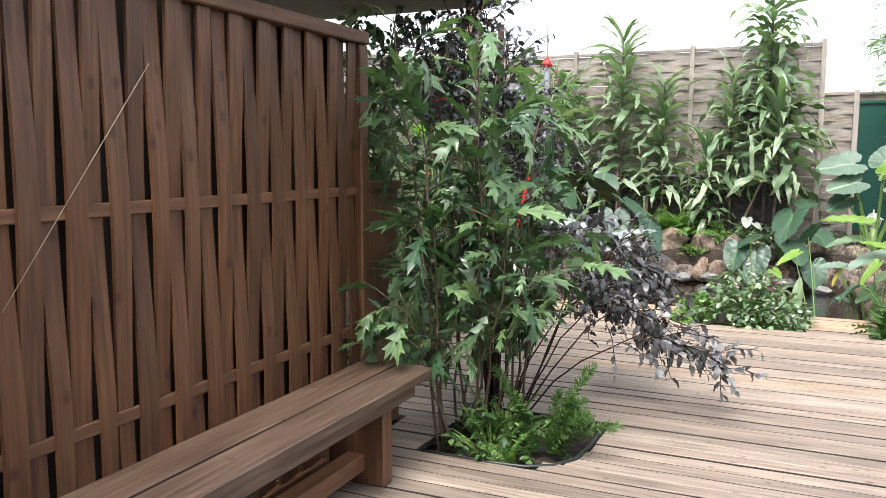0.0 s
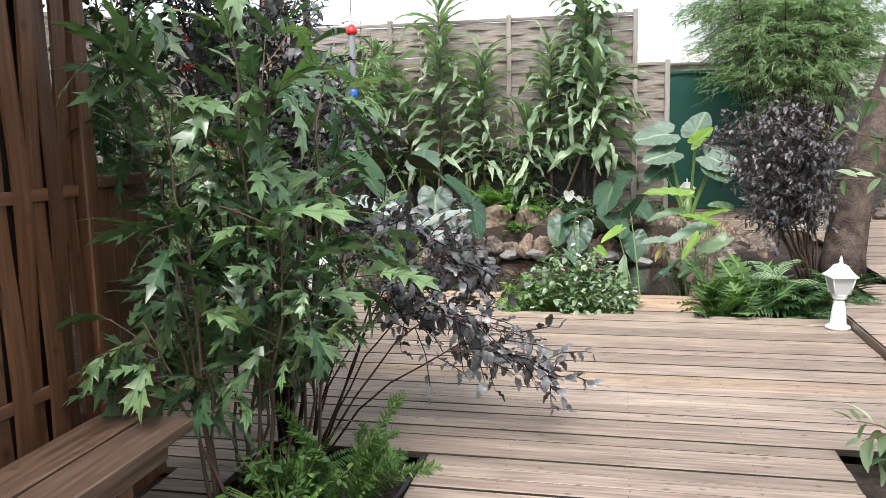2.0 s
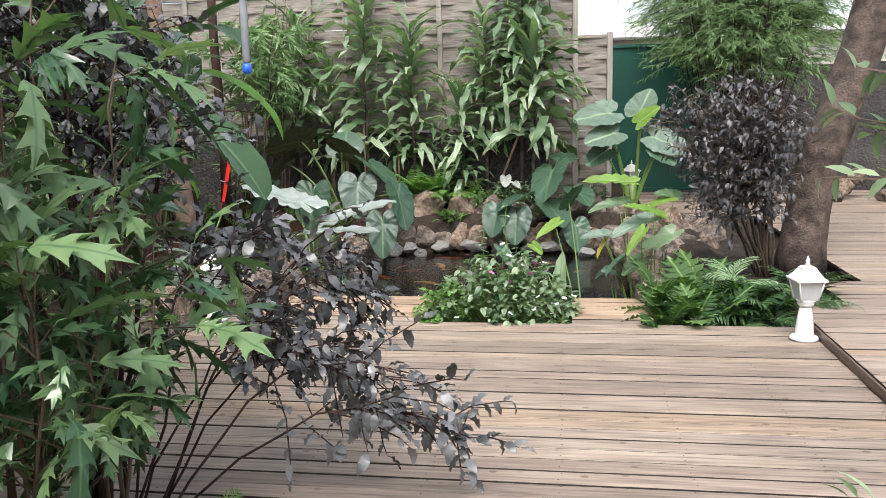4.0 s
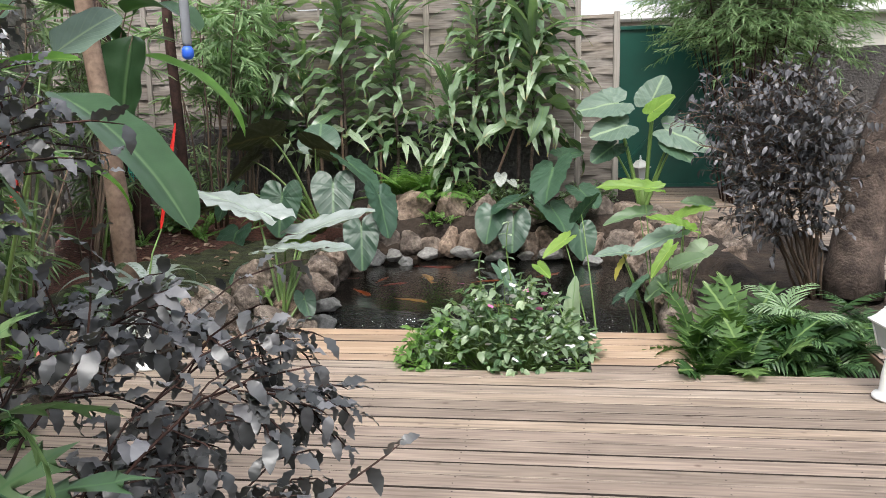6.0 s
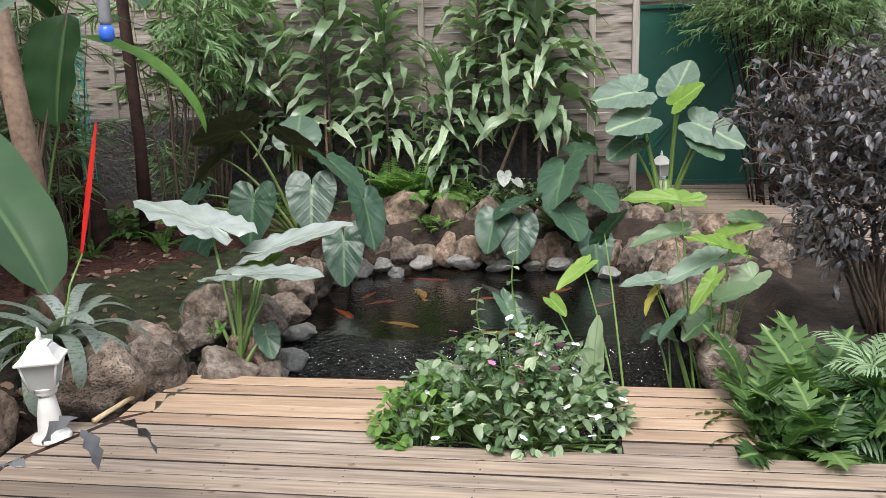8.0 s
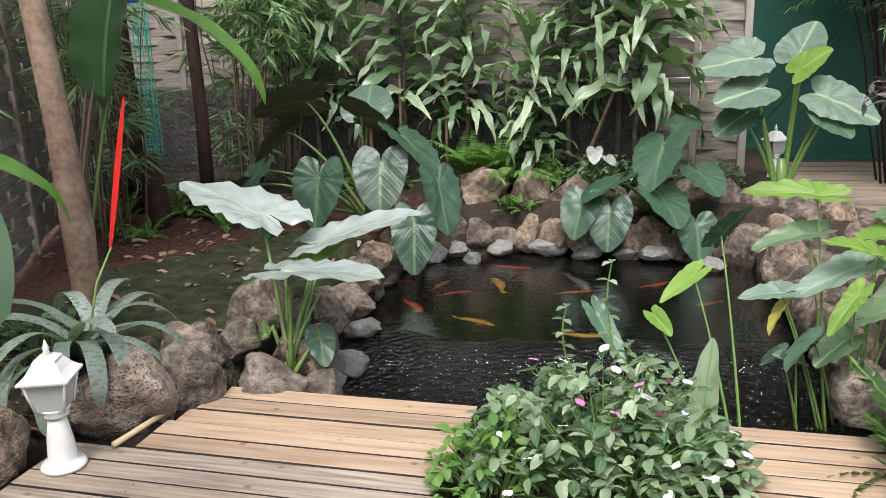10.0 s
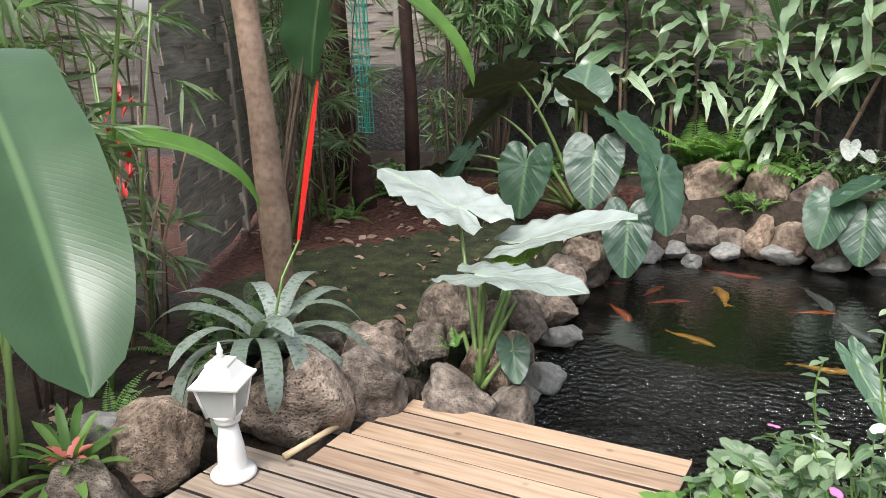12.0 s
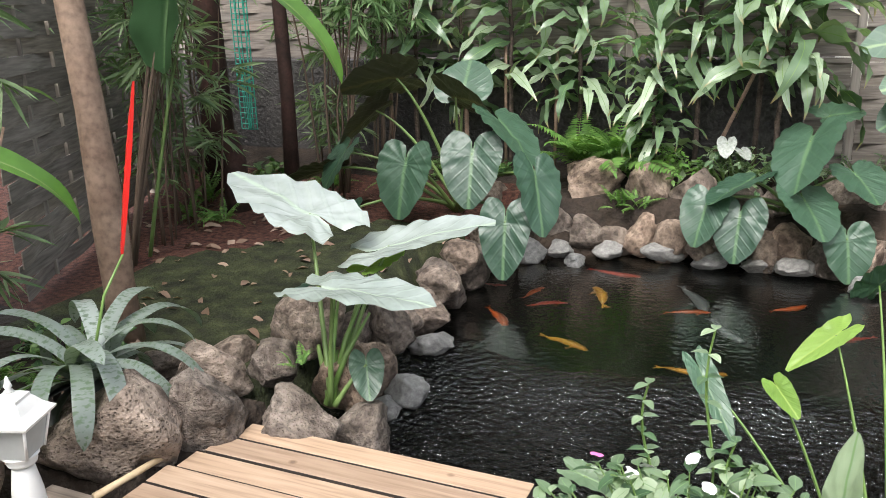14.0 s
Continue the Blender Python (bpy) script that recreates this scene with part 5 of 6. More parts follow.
tube_ob = tube("support_stake", [(-1.0, 12.6, .25), (-0.62, 12.62, 1.2)], [0.018, 0.016], M_PALE_BARK)
tagged(tube_ob, "slanting pale wooden stake among the dracaenas", "stake")
for x in (-3.95, -2.3, -2.78):
    s = tube("support_stake", [(x, 12.75 if x < -2.5 else 12.7, .1), (x, 12.75, 1.3)], [0.016, 0.015], M_PALE_BARK)
    tagged(s, "thin upright brown wooden stake", "stake")
s = tube("support_stake", [(-2.75, 11.72, .05), (-2.74, 11.7, 1.0)], [0.02, 0.018], M_PALE_BARK)
tagged(s, "short brown wooden stake beside the alocasia", "stake")

# ---- bromeliad with its red spike ----
g = empty("bromeliad", (-2.86, 7.86, 0.2), "large bromeliad with banded leaves and a red flower spike", "plant")
for k in range(22):
    s = k / 22
    L = 0.44 + 0.3 * (1 - abs(s - 0.45)) * R.uniform(.6, 1.15)
    leaf_object("leaf", blade(L, R.uniform(.06, .082), 95 + 60 * R.random(), 0.35, 16, strap, 0.06, 2, 0, k, 0.3), L_BROM, g, aim((0.05 * math.sin(k * 2.4), 0.05 * math.cos(k * 2.4), 0.03), k * 137.5, 30 + 48 * s + R.uniform(-10, 10), R.uniform(-25, 25)))
for k in range(14):
    leaf_object("dead_leaf", blade(.34, .05, 80, .4, 7, strap), M_POT, g, aim((0, 0, .02), k * 151, R.uniform(-4, 30), R.uniform(-20, 20)), "blackened old leaf")
tube("flower_stem", [(0, 0, 0.02), (0.02, 0.12, .35), (0.05, 0.22, .5)], [.007, .006, .005], M_STEMGREEN, g)
V = []
for i in range(15):
    s = i / 14
    c = Vector((0.045, 0.22, .5)).lerp(Vector((0.2, 0.25, 1.2)), s)
    w = 0.016 * math.sin(math.pi * min(.98, .1 + s * .85)) ** .6 * (1 + .12 * (i % 2))
    V += [c + Vector((-w, 0, 0)), c + Vector((0, -.007, 0)), c + Vector((w, 0, 0)), c + Vector((0, .007, 0))]
F = [(i * 4 + k, i * 4 + (k + 1) % 4, i * 4 + 4 + (k + 1) % 4, i * 4 + 4 + k) for i in range(14) for k in range(4)]
mesh_ob("flower_spike", V, F, M_RED, g, "flat red flower spike")

g = empty("bromeliad", (-3.04, 6.96, 0.03), "small green bromeliad with a coral pink heart", "plant")
for k in range(26):
    leaf_object("leaf", blade(R.uniform(.24, .36), 0.036, R.uniform(40, 90), 0.3, 8, strap), L_FERN, g, aim((0, 0, 0), k * 137.5, 25 + 2.5 * k, 0))
for k in range(9):
    leaf_object("bract", blade(0.11, 0.035, 50, 0.2, 5, lance), L_PINK, g, aim((0, 0, 0.09), k * 137.5, 30 + 4 * k, 0), "coral pink bract")

# ---- strelitzia and heliconia ----
def paddle_plant(name, base, leaves, label, mat=L_BANANA, stalk=M_STALK):
    g = empty(name, base, label, "plant")
    B = Vector(base)
    for i, (a, b, W, bend, roll) in enumerate(leaves):
        a, b = Vector(a) - B, Vector(b) - B
        st = petiole(g, (R.uniform(-.05, .05), R.uniform(-.05, .05), 0), a, stalk, 0.012, 0.15)
        d = b - a
        leaf_object("leaf", blade(d.length * 1.04, W, bend, 0.42, 22, paddle, 0.05, 4, bend * 0.45, i, 0.12), mat, st, along(d, a, radians(roll)))
    return g


paddle_plant("strelitzia", (-3.2, 6.85, 0), [((-2.44, 6.5, 1.6), (-1.69, 6.15, 1.04), .3, 34, -2), ((-3.3, 7.2, 1.9), (-3.0, 7.9, 2.5), .4, 20, 0), ((-3.3, 7.0, 1.75), (-3.0, 6.3, 2.3), .3, 40, 0)], "strelitzia with large paddle leaves beside the deck")
paddle_plant("strelitzia", (-4.2, 9.45, .05), [((-3.8, 9.8, 2.1), (-3.87, 9.62, 1.33), .6, 12, 0), ((-3.9, 9.9, 2.3), (-3.1, 9.6, 2.1), .36, 60, 0), ((-4.0, 10.2, 2.3), (-3.3, 10.6, 2.7), .4, 50, 0), ((-4.0, 10.0, 2.0), (-4.5, 9.4, 2.4), .4, 50, 0)], "tall strelitzia with dark paddle leaves overhead", L_BANANA, M_TWIG)
paddle_plant("strelitzia", (-4.25, 9.7, .05), [((-3.9, 10.05, 1.95), (-3.05, 10.38, 1.16), .2, 70, 20)], "strelitzia with one bright green leaf arching over the pond", L_YOUNG)
paddle_plant("strelitzia", (-3.5, 7.55, 0), [((-3.1, 7.55, 1.84), (-3.0, 8.1, 2.1), .22, 12, 40)], "strelitzia leaf turned to show its pale underside", L_ALOMID)
paddle_plant("strelitzia", (-3.55, 7.45, 0), [((-3.32, 7.5, 1.22), (-3.0, 8.1, .8), .14, 75, 30), ((-3.5, 7.3, 1.5), (-3.35, 6.8, 1.75), .16, 50, 0), ((-3.4, 7.3, 1.72), (-2.98, 7.6, 1.8), .13, 30, 30)], "young strelitzia with bright green arching leaves", L_YOUNG)
g = empty("heliconia", (-3.85, 7.95, 0), "heliconia with dry sheaths and red bracts", "plant")
for k, (dx, dy, h, c) in enumerate(((.0, .0, 1.5, 0), (.07, .06, 1.75, 0), (-.06, .05, 1.65, 1), (.05, -.05, 1.2, 2), (-.03, -.06, 1.05, 2), (.1, 0, 1.0, 2), (.03, .08, 1.3, 2), (-.08, .0, 1.25, 2), (.0, -.1, 1.1, 2), (.12, .08, 1.2, 2), (-.1, -.08, .95, 2))):
    tube("stem", [(dx, dy, 0), (dx * 1.5, dy * 1.4, h * .5), (dx * 2.6 + .12 * (k % 2), dy * 2, h)], [.012, .009, .006], (M_STALK, M_STALK, M_PALE_BARK)[c], g)
for dx, dy, z in ((.08, .05, 1.05), (-.1, .1, 1.2), (.0, .12, 1.32), (.12, -.02, .95)):
    for j in range(3):
        leaf_object("bract", blade(.13, .035, 10, .6, 5, lance), M_RED, g, aim((dx, dy, z - j * .05), 60 + 140 * j + 80 * dx * 10, 60), "red bract")

# ---- trees and bamboo-like plants ----
s = empty("tree", (-3.37, 8.56, 0.02), "slender pale-barked tree trunk rising out of the bed", "tree")
tube("trunk", [(0.03, -.02, 0), (0, 0, .35), (-.0, 0, .62), (-.05, .03, 1.2), (-.12, .05, 1.9), (-.2, .08, 2.8), (-.26, .1, 3.9)], [.09, .078, .086, .07, .066, .062, .055], M_PALE_BARK, s, sides=14)
for z, a in ((3.3, 0.4), (3.6, 2.2), (3.85, 4.4)):
    tube("limb", [(-.22, .09, z), (-.22 + .5 * math.cos(a), .09 + .5 * math.sin(a), z + .4), (-.22 + 1.0 * math.cos(a), .09 + 1.0 * math.sin(a), z + .6)], [.035, .022, .01], M_PALE_BARK, s)
mats = []
for k in range(200):
    a, q = R.uniform(0, 6.28), R.random() ** .5
    mats.append(aim((-.25 + 1.1 * q * math.cos(a), .1 + 1.1 * q * math.sin(a), 4.1 + R.gauss(0, .25)), R.uniform(0, 360), R.uniform(-60, 10), 0, .22))
scatter("crown", SMALL_OVAL["mid"], mats, L_IMP, s)

tube("limb", [(-.2, .08, 3.0), (.3, -.2, 3.35), (.9, -.56, 3.45)], [.03, .022, .012], M_PALE_BARK, s)
f = empty("bird_feeder", (-2.48, 8.0, 1.78), "hanging clear tube feeder with red cap and blue base", "feeder")
tube("cord", [(0, 0, .66), (0, 0, 1.68)], [.003, .003], M_TWIG, f, sides=4)
cap = lathe("cap", [(.02, .67), (.05, .63), (.054, .60), (.04, .585)], M_RED, f, 14, "red cap")
lathe("tube", [(.026, .585), (.03, .55), (.03, .12), (.024, .1)], M_GLASSY, f, 14, "dusty clear tube")
lathe("tray", [(.025, .1), (.036, .08), (.038, .04), (.02, 0.02)], M_BLUE, f, 14, "blue tray")

t = empty("tree", (2.04, 9.3, -.02), "leaning grey-barked tree trunk in the bed", "tree")
tube("trunk", [(-.02, 0, 0), (0, 0, .25), (.06, .02, .8), (.24, .03, 1.4), (.4, .04, 1.9), (.56, .05, 2.6), (.7, .06, 3.6)], [.235, .195, .185, .175, .17, .17, .13], M_BARK, t, sides=18)
for z, a in ((2.5, 0.2), (2.9, 2.6), (3.3, 4.6), (3.5, 1.2)):
    x0 = .5 + (z - 2.6) * .12
    tube("limb", [(x0, .05, z), (x0 + .8 * math.cos(a), .05 + .8 * math.sin(a), z + .5), (x0 + 1.5 * math.cos(a), .05 + 1.5 * math.sin(a), z + .8)], [.08, .05, .02], M_BARK, t)
mats = []
for k in range(500):
    a, q = R.uniform(0, 6.28), R.random() ** .5
    mats.append(aim((.6 + 1.6 * q * math.cos(a), .05 + 1.6 * q * math.sin(a), 4.2 + R.gauss(0, .3)), R.uniform(0, 360), R.uniform(-60, 10), 0, .14))
scatter("crown", SMALL_OVAL["mid"], mats, L_GREEN, t)

fine_tree("weeping_podocarpus", (2.3, 13.8, .05), "dense clump of canes with fine weeping foliage by the gate", 50, 3.7, 2.0, 1.6, 52000, .13, L_FINE, 31, wood_mat=M_DARKBARK, cane_r=.012, tilt=.5, clump=30, droop=.5, slim="thin")
for x, y, h, n, sd in ((-4.0, 8.1, 2.4, 520, 1), (-4.4, 9.95, 2.4, 420, 3), (-3.7, 7.2, 2.0, 900, 5), (-3.3, 6.3, 1.6, 600, 8), (-4.4, 7.3, 2.3, 650, 9), (-4.5, 10.5, 2.6, 700, 10), (-4.85, 11.0, 2.6, 700, 11), (-4.35, 12.3, 2.5, 700, 12)):
    fine_tree("bamboo_palm", (x, y, .02), "clump of bamboo-like canes with narrow drooping leaves", 7, h, .35, .55, int(n * 1.05), .24, L_BAMBOO, 50 + sd, slim="thin", cane_r=.009, tilt=.7, clump=12, droop=.4)
for x, y, h, sd in ((-4.05, 11.75, 2.75, 1), (-4.0, 12.45, 3.1, 2)):
    fine_tree("feathery_palm", (x, y, .02), "tall feathery plant with light green drooping leaves", 7, h, 1.55, .8, 1500, .2, L_FINE, 80 + sd, cane_r=.012, tilt=.4, clump=22, droop=.55)
for x, y, r0, h, m, lab in ((-5.15, 11.6, .135, 3.2, M_DARKBARK, "thick dark tree trunk in the mulch"), (-4.24, 11.4, .058, 3.4, M_DARKBARK, "slim dark red palm trunk"), (-4.52, 11.0, .11, .75, M_DARKBARK, "dark broken palm stump")):
    k = empty("tree" if h > 1 else "stump", (x, y, -.02), lab, "tree")
    tube("trunk", [(0, 0, 0), (.02, 0, h * .3), (-.02, .02, h * .7), (0, 0, h)], [r0 * 1.25, r0, r0 * .92, r0 * (.8 if h > 1 else .45)], m, k, sides=14)


def net(x, y, z0, z1, w):
    data = []
    n = 6
    for i in range(n + 1):
        xx = x + w * i / n
        data.append(tube_data([(xx, y + .03 * math.sin(i), z0), (xx + .02 * math.sin(i * 2), y, (z0 + z1) / 2), (xx, y, z1)], [.006] * 3, 4))
    for j in range(34):
        z = z0 + (z1 - z0) * j / 33
        data.append(tube_data([(x, y, z), (x + w / 2, y + .02, z - .01), (x + w, y, z)], [.005] * 3, 4))
    V, F = joined(data)
    tagged(mesh_ob("net_sleeve", V, F, M_NET), "turquoise plastic net hung on the fence corner", "net")


net(-5.6, 12.55, .5, 2.3, .2)

# dark shrub in the bed before the tree
arch_shrub("dark_shrub", (1.72, 9.3, -.06), [(.86, 9.1, 1.42), (1.0, 9.05, 1.52), (1.2, 9.0, 1.58), (1.4, 9.05, 1.62), (1.6, 9.0, 1.58), (1.75, 9.0, 1.42), (1.78, 9.1, 1.2), (1.3, 8.95, 1.45), (1.0, 9.0, 1.15), (1.15, 8.9, 1.0), (1.45, 8.9, 1.2), (1.65, 8.95, 1.25), (1.2, 8.9, .72), (1.55, 8.9, .9), (1.3, 9.4, 1.4)], SMALL_OVAL["mid"], .066, L_BLACK,
           "rounded shrub with glossy blackish purple leaves by the tree", twigs=34, twig_len=.34, per_twig=9, lift=.12, start=.5, seed=41, droop=.5, spread=.08)

# ---- ferns and low plants ----
L_PALEFINGER = leaf_mat("pale_finger_leaf", (0.20, 0.31, 0.12), (0.30, 0.42, 0.2), 0.4, None, 0.35)
L_IMP2 = leaf_mat("philodendron_leaf", (0.028, 0.080, 0.016), (0.12, 0.215, 0.042), 0.38, (0.17, 0.26, 0.09), 0.3)
L_PALMDARK = leaf_mat("dark_palm_leaf", (0.024, 0.07, 0.018), (0.10, 0.19, 0.045), 0.36, None, 0.25, 0.0, 0.5)
FROND = {k: leaf_mesh(frond(1.0, n, pl, pw, b, .15, .88, 25, i, 3, an), m) for i, (k, n, pl, pw, b, an, m) in enumerate((("fern", 22, .22, .05, 60, 70, L_FERN), ("sword", 26, .13, .035, 75, 78, L_FERN), ("palm", 16, .40, .045, 75, 48, L_PALMDARK)))}
FROND["selloum"] = leaf_mesh(lobed(0.66, 0.62, 4, 6, 0.5, 0.45, 0.2, 0.5), L_IMP2)
FROND["pale"] = leaf_mesh(frond(1.0, 9, .42, .05, 80, .3, .8, 25, 9, 4, 40), L_PALEFINGER)


def frond_plant(name, base, kind, n, L, label, seed, pitch=(5, 65), category="fern", width=1.0):
    r = random.Random(seed)
    g = empty(name, base, label, category)
    for k in range(n):
        ob = new("frond", FROND[kind])
        ob.parent = g
        ob.matrix_basis = aim((r.uniform(-.04, .04), r.uniform(-.04, .04), 0), k * 137.5 + r.uniform(-25, 25), r.uniform(*pitch), r.uniform(-45, 45) if kind == "selloum" else r.uniform(-22, 22), L * r.uniform(.65, 1.2))
    return g


for x, y, n, L, sd in ((.66, 7.55, 12, .3, 8), (.64, 7.68, 13, .38, 1), (.88, 7.56, 12, .34, 2), (.66, 7.9, 13, .44, 3), (1.1, 7.7, 13, .36, 4), (.98, 8.0, 13, .48, 5), (.85, 7.78, 11, .4, 6), (1.25, 8.05, 11, .46, 7)):
    frond_plant("cut_leaf_philodendron", (x, y, -.1), "selloum", n, L, "low philodendron with deeply cut bright green leaves", sd, (5, 75), "plant")
frond_plant("finger_leaf_plant", (1.2, 7.92, .15), "pale", 8, .3, "pale green finger-leaved plant drooping in the bed", 9, (10, 60), "plant")
for x, y, L, sd in ((1.42, 7.68, .4, 6), (1.62, 7.85, .4, 7), (1.75, 8.2, .45, 8), (1.3, 7.85, .45, 10), (1.5, 8.2, .5, 12), (1.4, 8.0, .45, 13), (1.85, 7.95, .36, 14)):
    frond_plant("palm_seedling", (x, y, -.1), "palm", 13, L, "small feathery palm at the edge of the deck", sd, (5, 65), "plant")
for x, y, z, L, n, sd in ((-2.0, 12.5, .3, .55, 18, 11), (-1.7, 12.55, .3, .55, 18, 12), (-1.6, 12.1, .05, .22, 8, 13), (-1.45, 12.15, .02, .26, 8, 14), (-0.85, 12.15, .0, .14, 6, 15), (-1.45, 4.15, -.05, .26, 9, 16), (-1.3, 3.62, -.05, .2, 8, 17), (-2.25, 8.45, .12, .12, 6, 18)):
    frond_plant("fern", (x, y, z), "fern", n, L, "bright green fern among the rocks", sd)


def mound(name, base, rx, ry, h, n, size, mat, label, seed, leaf="broad", flowers=()):
    """A bushy mound of small leaves on short stems."""
    r = random.Random(seed)
    g = empty(name, base, label, "plant")
    mats, stems = [], []
    pts = []
    for k in range(n // 6):
        a, q = r.uniform(0, 6.28), r.random() ** .5
        top = Vector((rx * q * math.cos(a), ry * q * math.sin(a), h * (1 - q ** 2.2) ** .6 * r.uniform(.45, 1.14) + .03))
        pts.append(top)
        stems.append(tube_data([(top.x * .35, top.y * .35, 0), top * .6, top], [.005, .004, .002], 4))
        for j in range(6):
            yaw = j * 62 + r.uniform(-20, 20)
            mats.append(aim(top + Vector((0, 0, -.012 * j)), yaw, r.uniform(-38, 38), r.uniform(-28, 28), size * r.uniform(.5, 1.25)))
    V, F = joined(stems)
    tagged(mesh_ob("stem", V, F, M_STEMGREEN, g), kind="stuff")
    scatter("foliage", SMALL_OVAL[leaf], mats, mat, g, kind="stuff")
    for m, count, zmin in flowers:
        hi = [p for p in pts if p.z > h * zmin]
        for k in range(count):
            p = hi[r.randrange(len(hi))] + Vector((r.uniform(-.02, .02), r.uniform(-.02, .02), r.uniform(.02, .045)))
            data = [moved(blade(.021, .023, 30, .12, 6, lambda s: max(.12, math.sin(math.pi * min(1, .06 + s ** 1.3 * .86)) ** .75), 0, 2), Matrix.Rotation(radians(72 * j), 4, "Z") @ Matrix.Rotation(radians(15), 4, "X")) for j in range(5)]
            V, F, U = merged(data)
            ob = mesh_ob("flower", V, F, m, g, "small open flower", U, True)
            ob.matrix_basis = Matrix.Translation(p) @ Euler((r.uniform(-.9, .3), r.uniform(-.6, .6), 0)).to_matrix().to_4x4()
    return g


imp = mound("impatiens", (-.46, 7.66, -.1), .57, .36, .5, 1650, .068, L_IMP, "bushy impatiens with white and pink flowers in a deck gap", 61, "broad", ((M_PETAL_W, 60, .2), (M_PETAL_P, 9, .7)))
for k, (x, y, h) in enumerate(((.0, .25, .86), (-.17, .22, .68), (.08, .2, .55))):
    pts = [Vector((x + .02 * math.sin(s * 6), y, .2 + (h - .2) * s)) for s in [i / 9 for i in range(10)]]
    mats = [aim(p, j * 140, 10, 0, .055) for j, p in enumerate([p for p in pts for _ in range(2)])]
    V, F = tube_data(pts, [.004] * 10, 4)
    mesh_ob("shoot", V, F, M_STEMGREEN, imp)
    scatter("shoot_leaves", SMALL_OVAL["broad"], mats, L_IMP, imp)
mound("groundcover", (-.9, 7.56, -.08), .26, .24, .28, 330, .06, L_FERN, "light green trailing plant at the edge of the deck gap", 68)
for x, y, z, rx, ry, h, n, sz, m, sd, lab in ((-1.3, 12.55, .25, .35, .2, .22, 300, .06, L_FERN, 62, "low bright green groundcover between rocks"), (-.75, 12.55, .2, .35, .25, .3, 350, .07, L_IMP, 63, "white-flowered groundcover below the dracaenas"), (.2, 12.7, .2, .4, .25, .25, 250, .06, L_IMP, 64, "low green groundcover under the fence"),
                                             (-3.1, 12.6, .1, .5, .3, .25, 300, .08, L_GREEN, 65, "low dark green groundcover"), (-2.95, 6.1, .0, .35, .4, .3, 320, .09, L_GREEN, 66, "low leafy plant in the soil bed"), (-2.75, 5.2, .0, .3, .5, .4, 380, .1, L_GREEN, 69, "leafy plant beside the deck"), (-3.4, 8.25, .05, .3, .25, .2, 200, .07, L_GREEN, 70, "low dark groundcover by the trunk"), (-4.6, 11.6, .05, .3, .3, .3, 200, .12, L_GREEN, 71, "dark leafy plant by the trunks"), (-1.4, 3.75, -.06, .3, .25, .3, 350, .05, L_GREEN, 67, "low green undergrowth in the planting hole")):
    mound("groundcover", (x, y, z), rx, ry, h, n, sz, m, lab, sd)
for x, y in ((-3.2, 7.25), (-3.3, 8.0), (-3.55, 7.95)):
    frond_plant("fern", (x, y, .02), "sword", 8, .3, "small fern in the bed", 90 + int(x * -10))
w = elephant_ear("caladium", (-.8, 12.55, .2), [((-.82, 12.45, .56), .19, .14, 180, -50, 0, M_CALADIUM), ((-.7, 12.45, .5), .15, .12, 220, -30, 0, M_CALADIUM)], "caladium with white leaves below the dracaenas", M_STALK)

# ---- koi ----
K_OR, K_RED, K_YEL, K_GREY = plain("orange_koi", (.40, .075, .012), .35, 0, .7, 14.0), plain("red_koi", (.30, .028, .015), .35, 0, .7, 14.0), plain("golden_koi", (.46, .23, .04), .35, 0, .6, 14.0), plain("slate_koi", (.12, .13, .14), .35)
for x0, y0, x1, y1, m in ((-1.31, 11.65, -1.69, 11.69, K_RED), (-1.93, 11.17, -2.01, 10.93, K_OR), (-1.68, 10.9, -1.92, 10.79, K_RED), (-1.95, 10.36, -2.15, 10.63, K_OR), (-1.58, 11.3, -1.42, 10.95, K_YEL), (-1.36, 10.16, -1.66, 10.30, K_YEL), (-.73, 11.03, -1.0, 10.95, K_OR), (-.78, 11.05, -.95, 11.5, K_GREY), (-.5, 10.6, -.72, 10.9, K_GREY), (-2.2, 11.1, -2.4, 11.08, K_RED),
                     (-.55, 10.1, -.9, 10.05, K_YEL), (-.15, 11.4, -.35, 11.2, K_OR), (.05, 10.8, .22, 10.95, K_RED), (-.1, 9.7, -.35, 9.95, K_GREY)):
    koi(x0, y0, math.degrees(math.atan2(y1 - y0, x1 - x0)) + 90, math.hypot(x1 - x0, y1 - y0) * .95, m, WATER - R.uniform(.09, .15))

# fallen leaves
for k in range(190):
    x, y = R.uniform(-3.9, -2.5), R.uniform(8.2, 11.0)
    if k < 110:
        x, y = R.uniform(-3.6, -2.75), R.uniform(6.2, 8.2)
    ob = new("fallen_leaf", DRYLEAF) if k else None
    if ob is None:
        DRYLEAF = leaf_mesh(blade(.09, .035, 40, .4, 5, lance, .2, 1), M_DEADLEAF)
        continue
    ob.matrix_basis = aim((x, y, ground_z(x, y) + .012), R.uniform(0, 360), R.uniform(-8, 12), R.uniform(-25, 25), R.uniform(.6, 1.4))
    tagged(ob, "dry fallen leaf lying on the bed", "leaf", "fallen leaves")
for k in range(130):
    x, y = R.uniform(-5.3, -3.6), R.uniform(9.6, 12.2)
    ob = new("fallen_leaf", DRYLEAF)
    ob.matrix_basis = aim((x, y, ground_z(x, y) + .012), R.uniform(0, 360), R.uniform(-8, 12), R.uniform(-25, 25), R.uniform(.6, 1.6))
    tagged(ob, "dry fallen leaf lying on the mulch", "leaf", "fallen leaves")
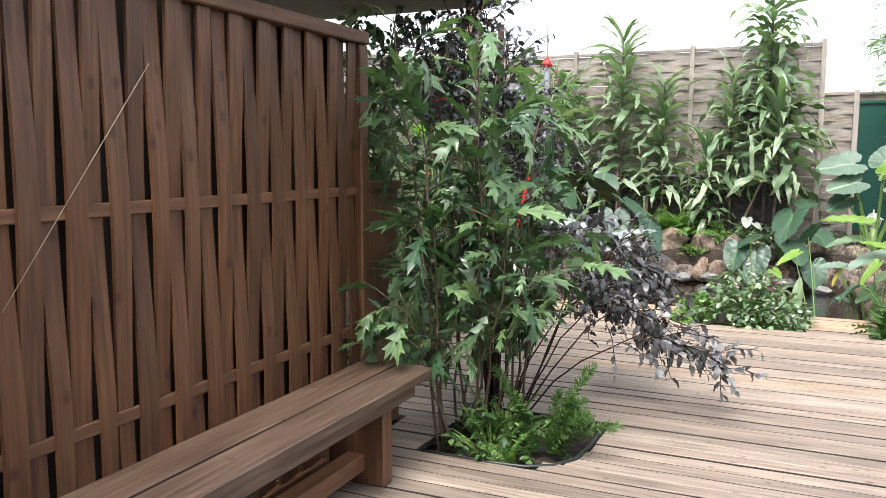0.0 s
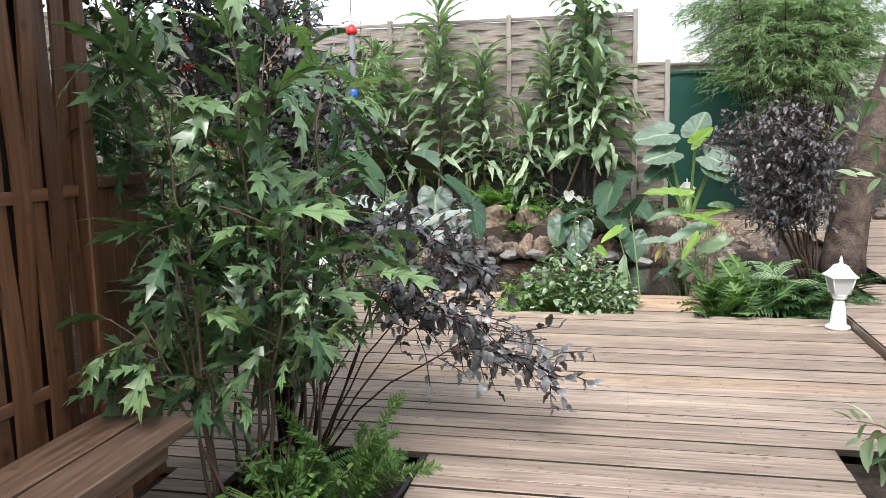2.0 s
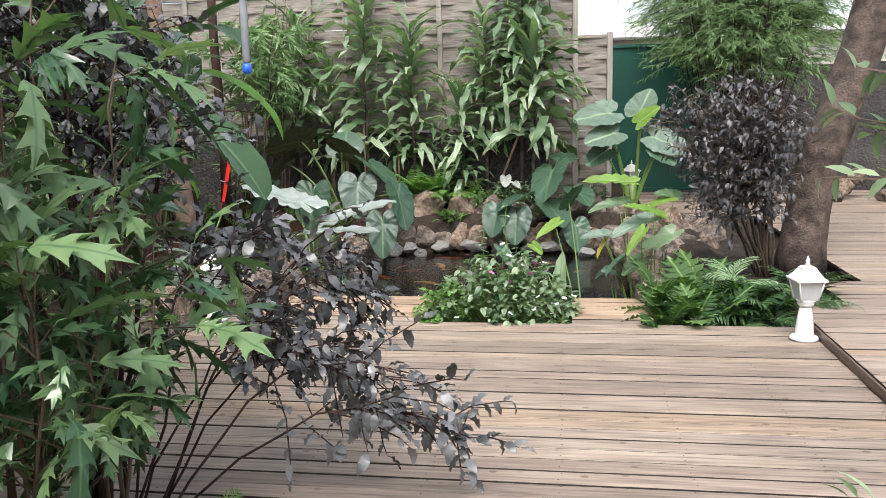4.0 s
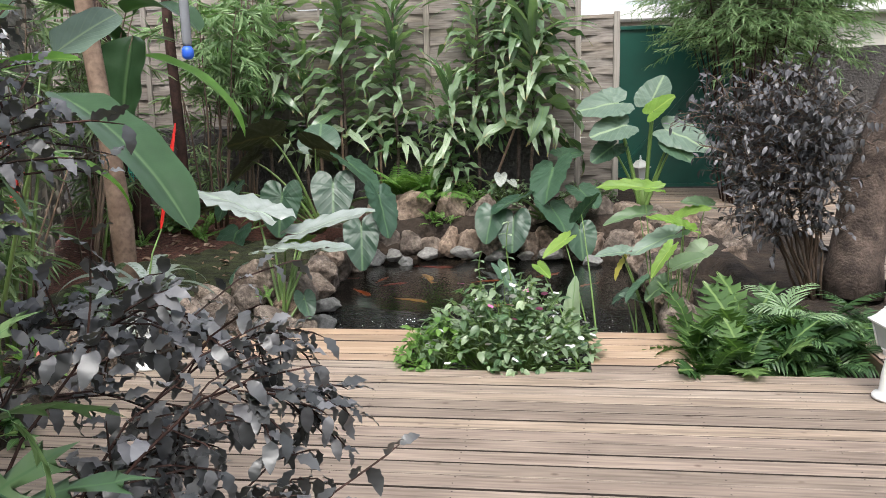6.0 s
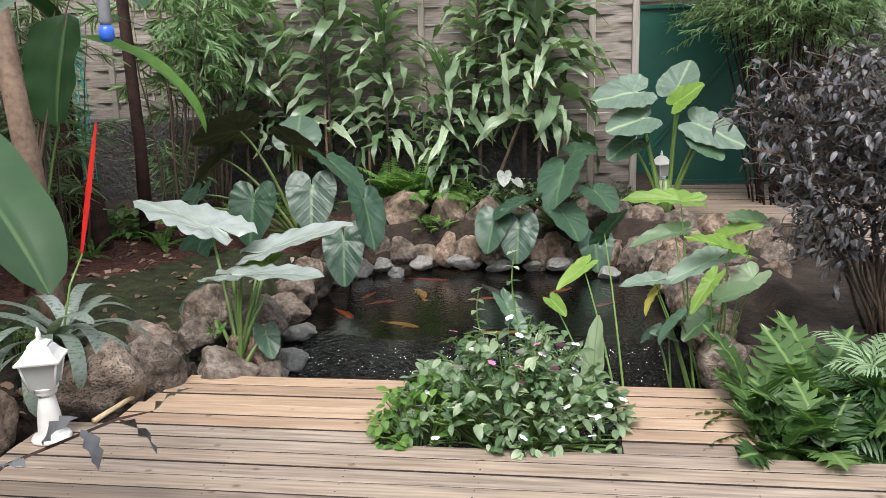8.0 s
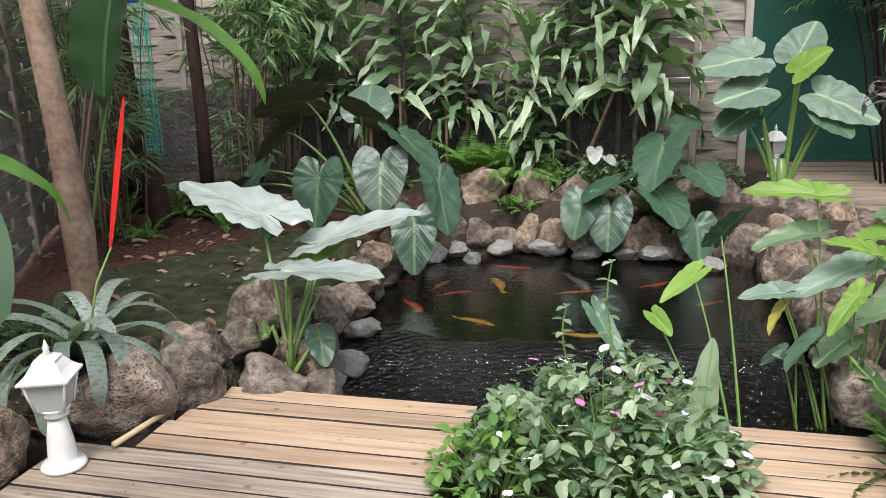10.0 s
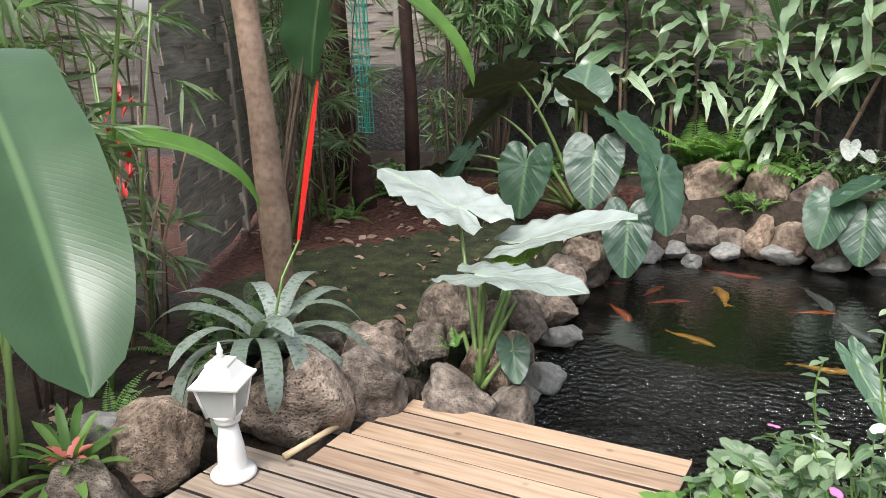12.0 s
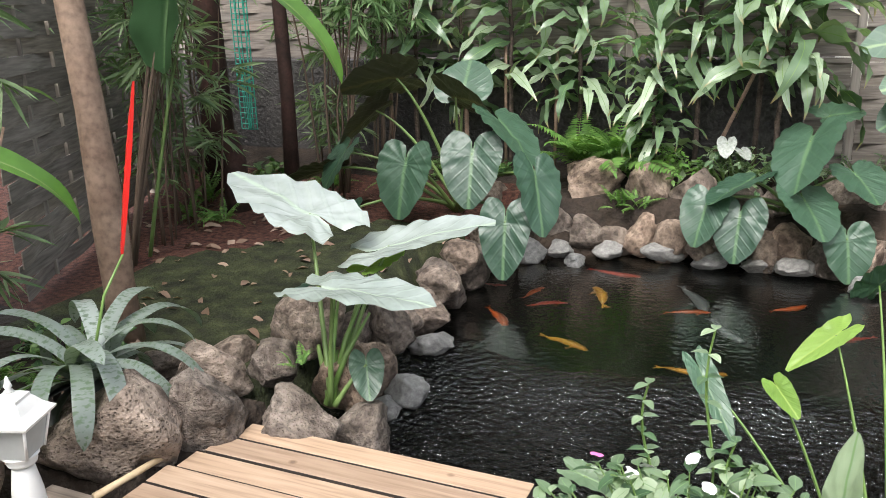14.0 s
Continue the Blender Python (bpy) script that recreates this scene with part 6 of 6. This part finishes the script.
for x, y, sd in ((-4.75, 10.7, 1), (-5.0, 11.2, 2), (-4.35, 10.6, 3), (-3.95, 11.1, 4), (-4.2, 12.0, 5), (-3.6, 12.2, 6)):
    frond_plant("fern", (x, y, ground_z(x, y)), "sword", 10, .36, "dark fern on the mulch by the trunks", 120 + sd)
for x, y, z, q in ((1.2, 12.32, .0, .17), (1.5, 12.3, -.02, .18), (1.8, 12.3, -.02, .16), (.75, 11.95, -.1, .2), (1.05, 11.9, -.1, .2), (1.35, 12.0, -.08, .2), (1.0, 11.45, -.1, .2), (1.3, 11.5, -.08, .22), (.95, 11.0, -.1, .19), (1.25, 11.05, -.08, .2), (1.1, 10.6, -.1, .19), (1.6, 11.8, -.06, .19), (1.6, 11.3, -.06, .2), (1.45, 10.7, -.08, .18)):
    rock(x, y, z, q * R.uniform(.9, 1.2), q, q * R.uniform(.8, 1.1), "rock", "dark rough rock in the bank below the gate")

# ---- deck boards ----
deck = empty("deck_main", (0, 0, 0), "weathered pine deck of parallel boards", "deck", kind="structure")
lay(deck, -2.7, 1.56, 4.0, 7.495, 0.0, M_DECK, False, (*BED_CUT, BOX, (-1.06, 0.02, 7.37, 9.0), (0.5, 1.7, 7.37, 9.0)))
lay(deck, -2.04, 1.56, 4.0 - 70 * PITCH, 4.0, 0.0, M_DECK, False, (*BED_CUT, BOX))
piers = empty("deck_pier", (0, 0, 0), "pale new pine boards reaching out over the pond", "deck", kind="structure")
for k in range(5):   # the pier boards end in a stagger against the rocks
    lay(piers, -2.39 + 0.03 * max(0, k - 1) + (0.02 if k == 4 else 0), -1.05, 7.497 + 0.1285 * k, 7.497 + 0.1285 * (k + 1), 0.0, M_DECKNEW, False, (), 0.1285)
lay(piers, 0.02, 0.62, 7.497, 8.14, 0.0, M_DECKNEW, False, (), 0.1285)
raised = empty("deck_raised", (0, 0, 0), "weathered pine deck one board higher than the terrace", "deck", kind="structure")
lay(raised, 1.58, 6.5, 7.86 - 102 * PITCH, 7.86, 0.06, M_DECK, True)
lay(raised, 1.95, 6.5, 7.86, 7.86 + 6 * PITCH, 0.06, M_DECK, True)
lay(raised, 2.3, 6.5, 7.86 + 6 * PITCH, 7.86 + 39 * PITCH, 0.06, M_DECK, True)
lay(raised, 1.0, 6.5, 7.86 + 39 * PITCH, 15.2, 0.06, M_DECK, True)
for nm, x0, x1, y0, y1, z0, z1 in (("edge_board", 1.56, 1.578, -4.1, 7.8, -0.03, 0.055), ("front_board", -1.05, 0.02, 7.355, 7.377, -0.16, -0.037), ("bed_board", 0.5, 1.56, 7.355, 7.377, -0.16, -0.037),
                                   ("pier_fascia", -2.3, -1.06, 8.12, 8.14, -0.12, -0.036), ("joist", -1.1, -1.062, 7.4, 8.1, -0.14, -0.036), ("joist", 0.03, 0.07, 7.4, 8.1, -0.14, -0.036), ("back_fascia", 1.0, 2.3, 12.40, 12.42, -0.1, 0.022)):
    tagged(part(nm, box_bm(x0, x1, y0, y1, z0, z1, 0.003), M_BENCH), "narrow brown edging board of the deck", "edging", kind="structure")

# screw heads on the joist lines
sv, sf = [], []
for yk in range(30, 98):
    y = 4.0 - 70 * PITCH + PITCH / 2 + yk * PITCH
    for jx in (-2.2, -1.66, -1.12, -0.58, -0.04, 0.5, 1.04, 1.5):
        if (BED[0] < jx < BED[1] and BED[2] - .1 < y < BED[3] + .1) or (BOX[0] < jx < BOX[1] and BOX[2] - .1 < y < BOX[3] + .1) or y > DECK_END - .05:
            continue
        for dy in (-0.028, 0.028):
            cx, cy = jx + R.uniform(-.012, .012), y + dy + R.uniform(-.005, .005)
            o = len(sv)
            sv += [(cx + .0042 * math.cos(a), cy + .0042 * math.sin(a), .0045) for a in (0, 1.05, 2.1, 3.14, 4.19, 5.24)]
            sf.append(tuple(range(o, o + 6)))
tagged(mesh_ob("screw_head", sv, sf, M_GAPSHADE_SCREW, deck), kind="stuff")
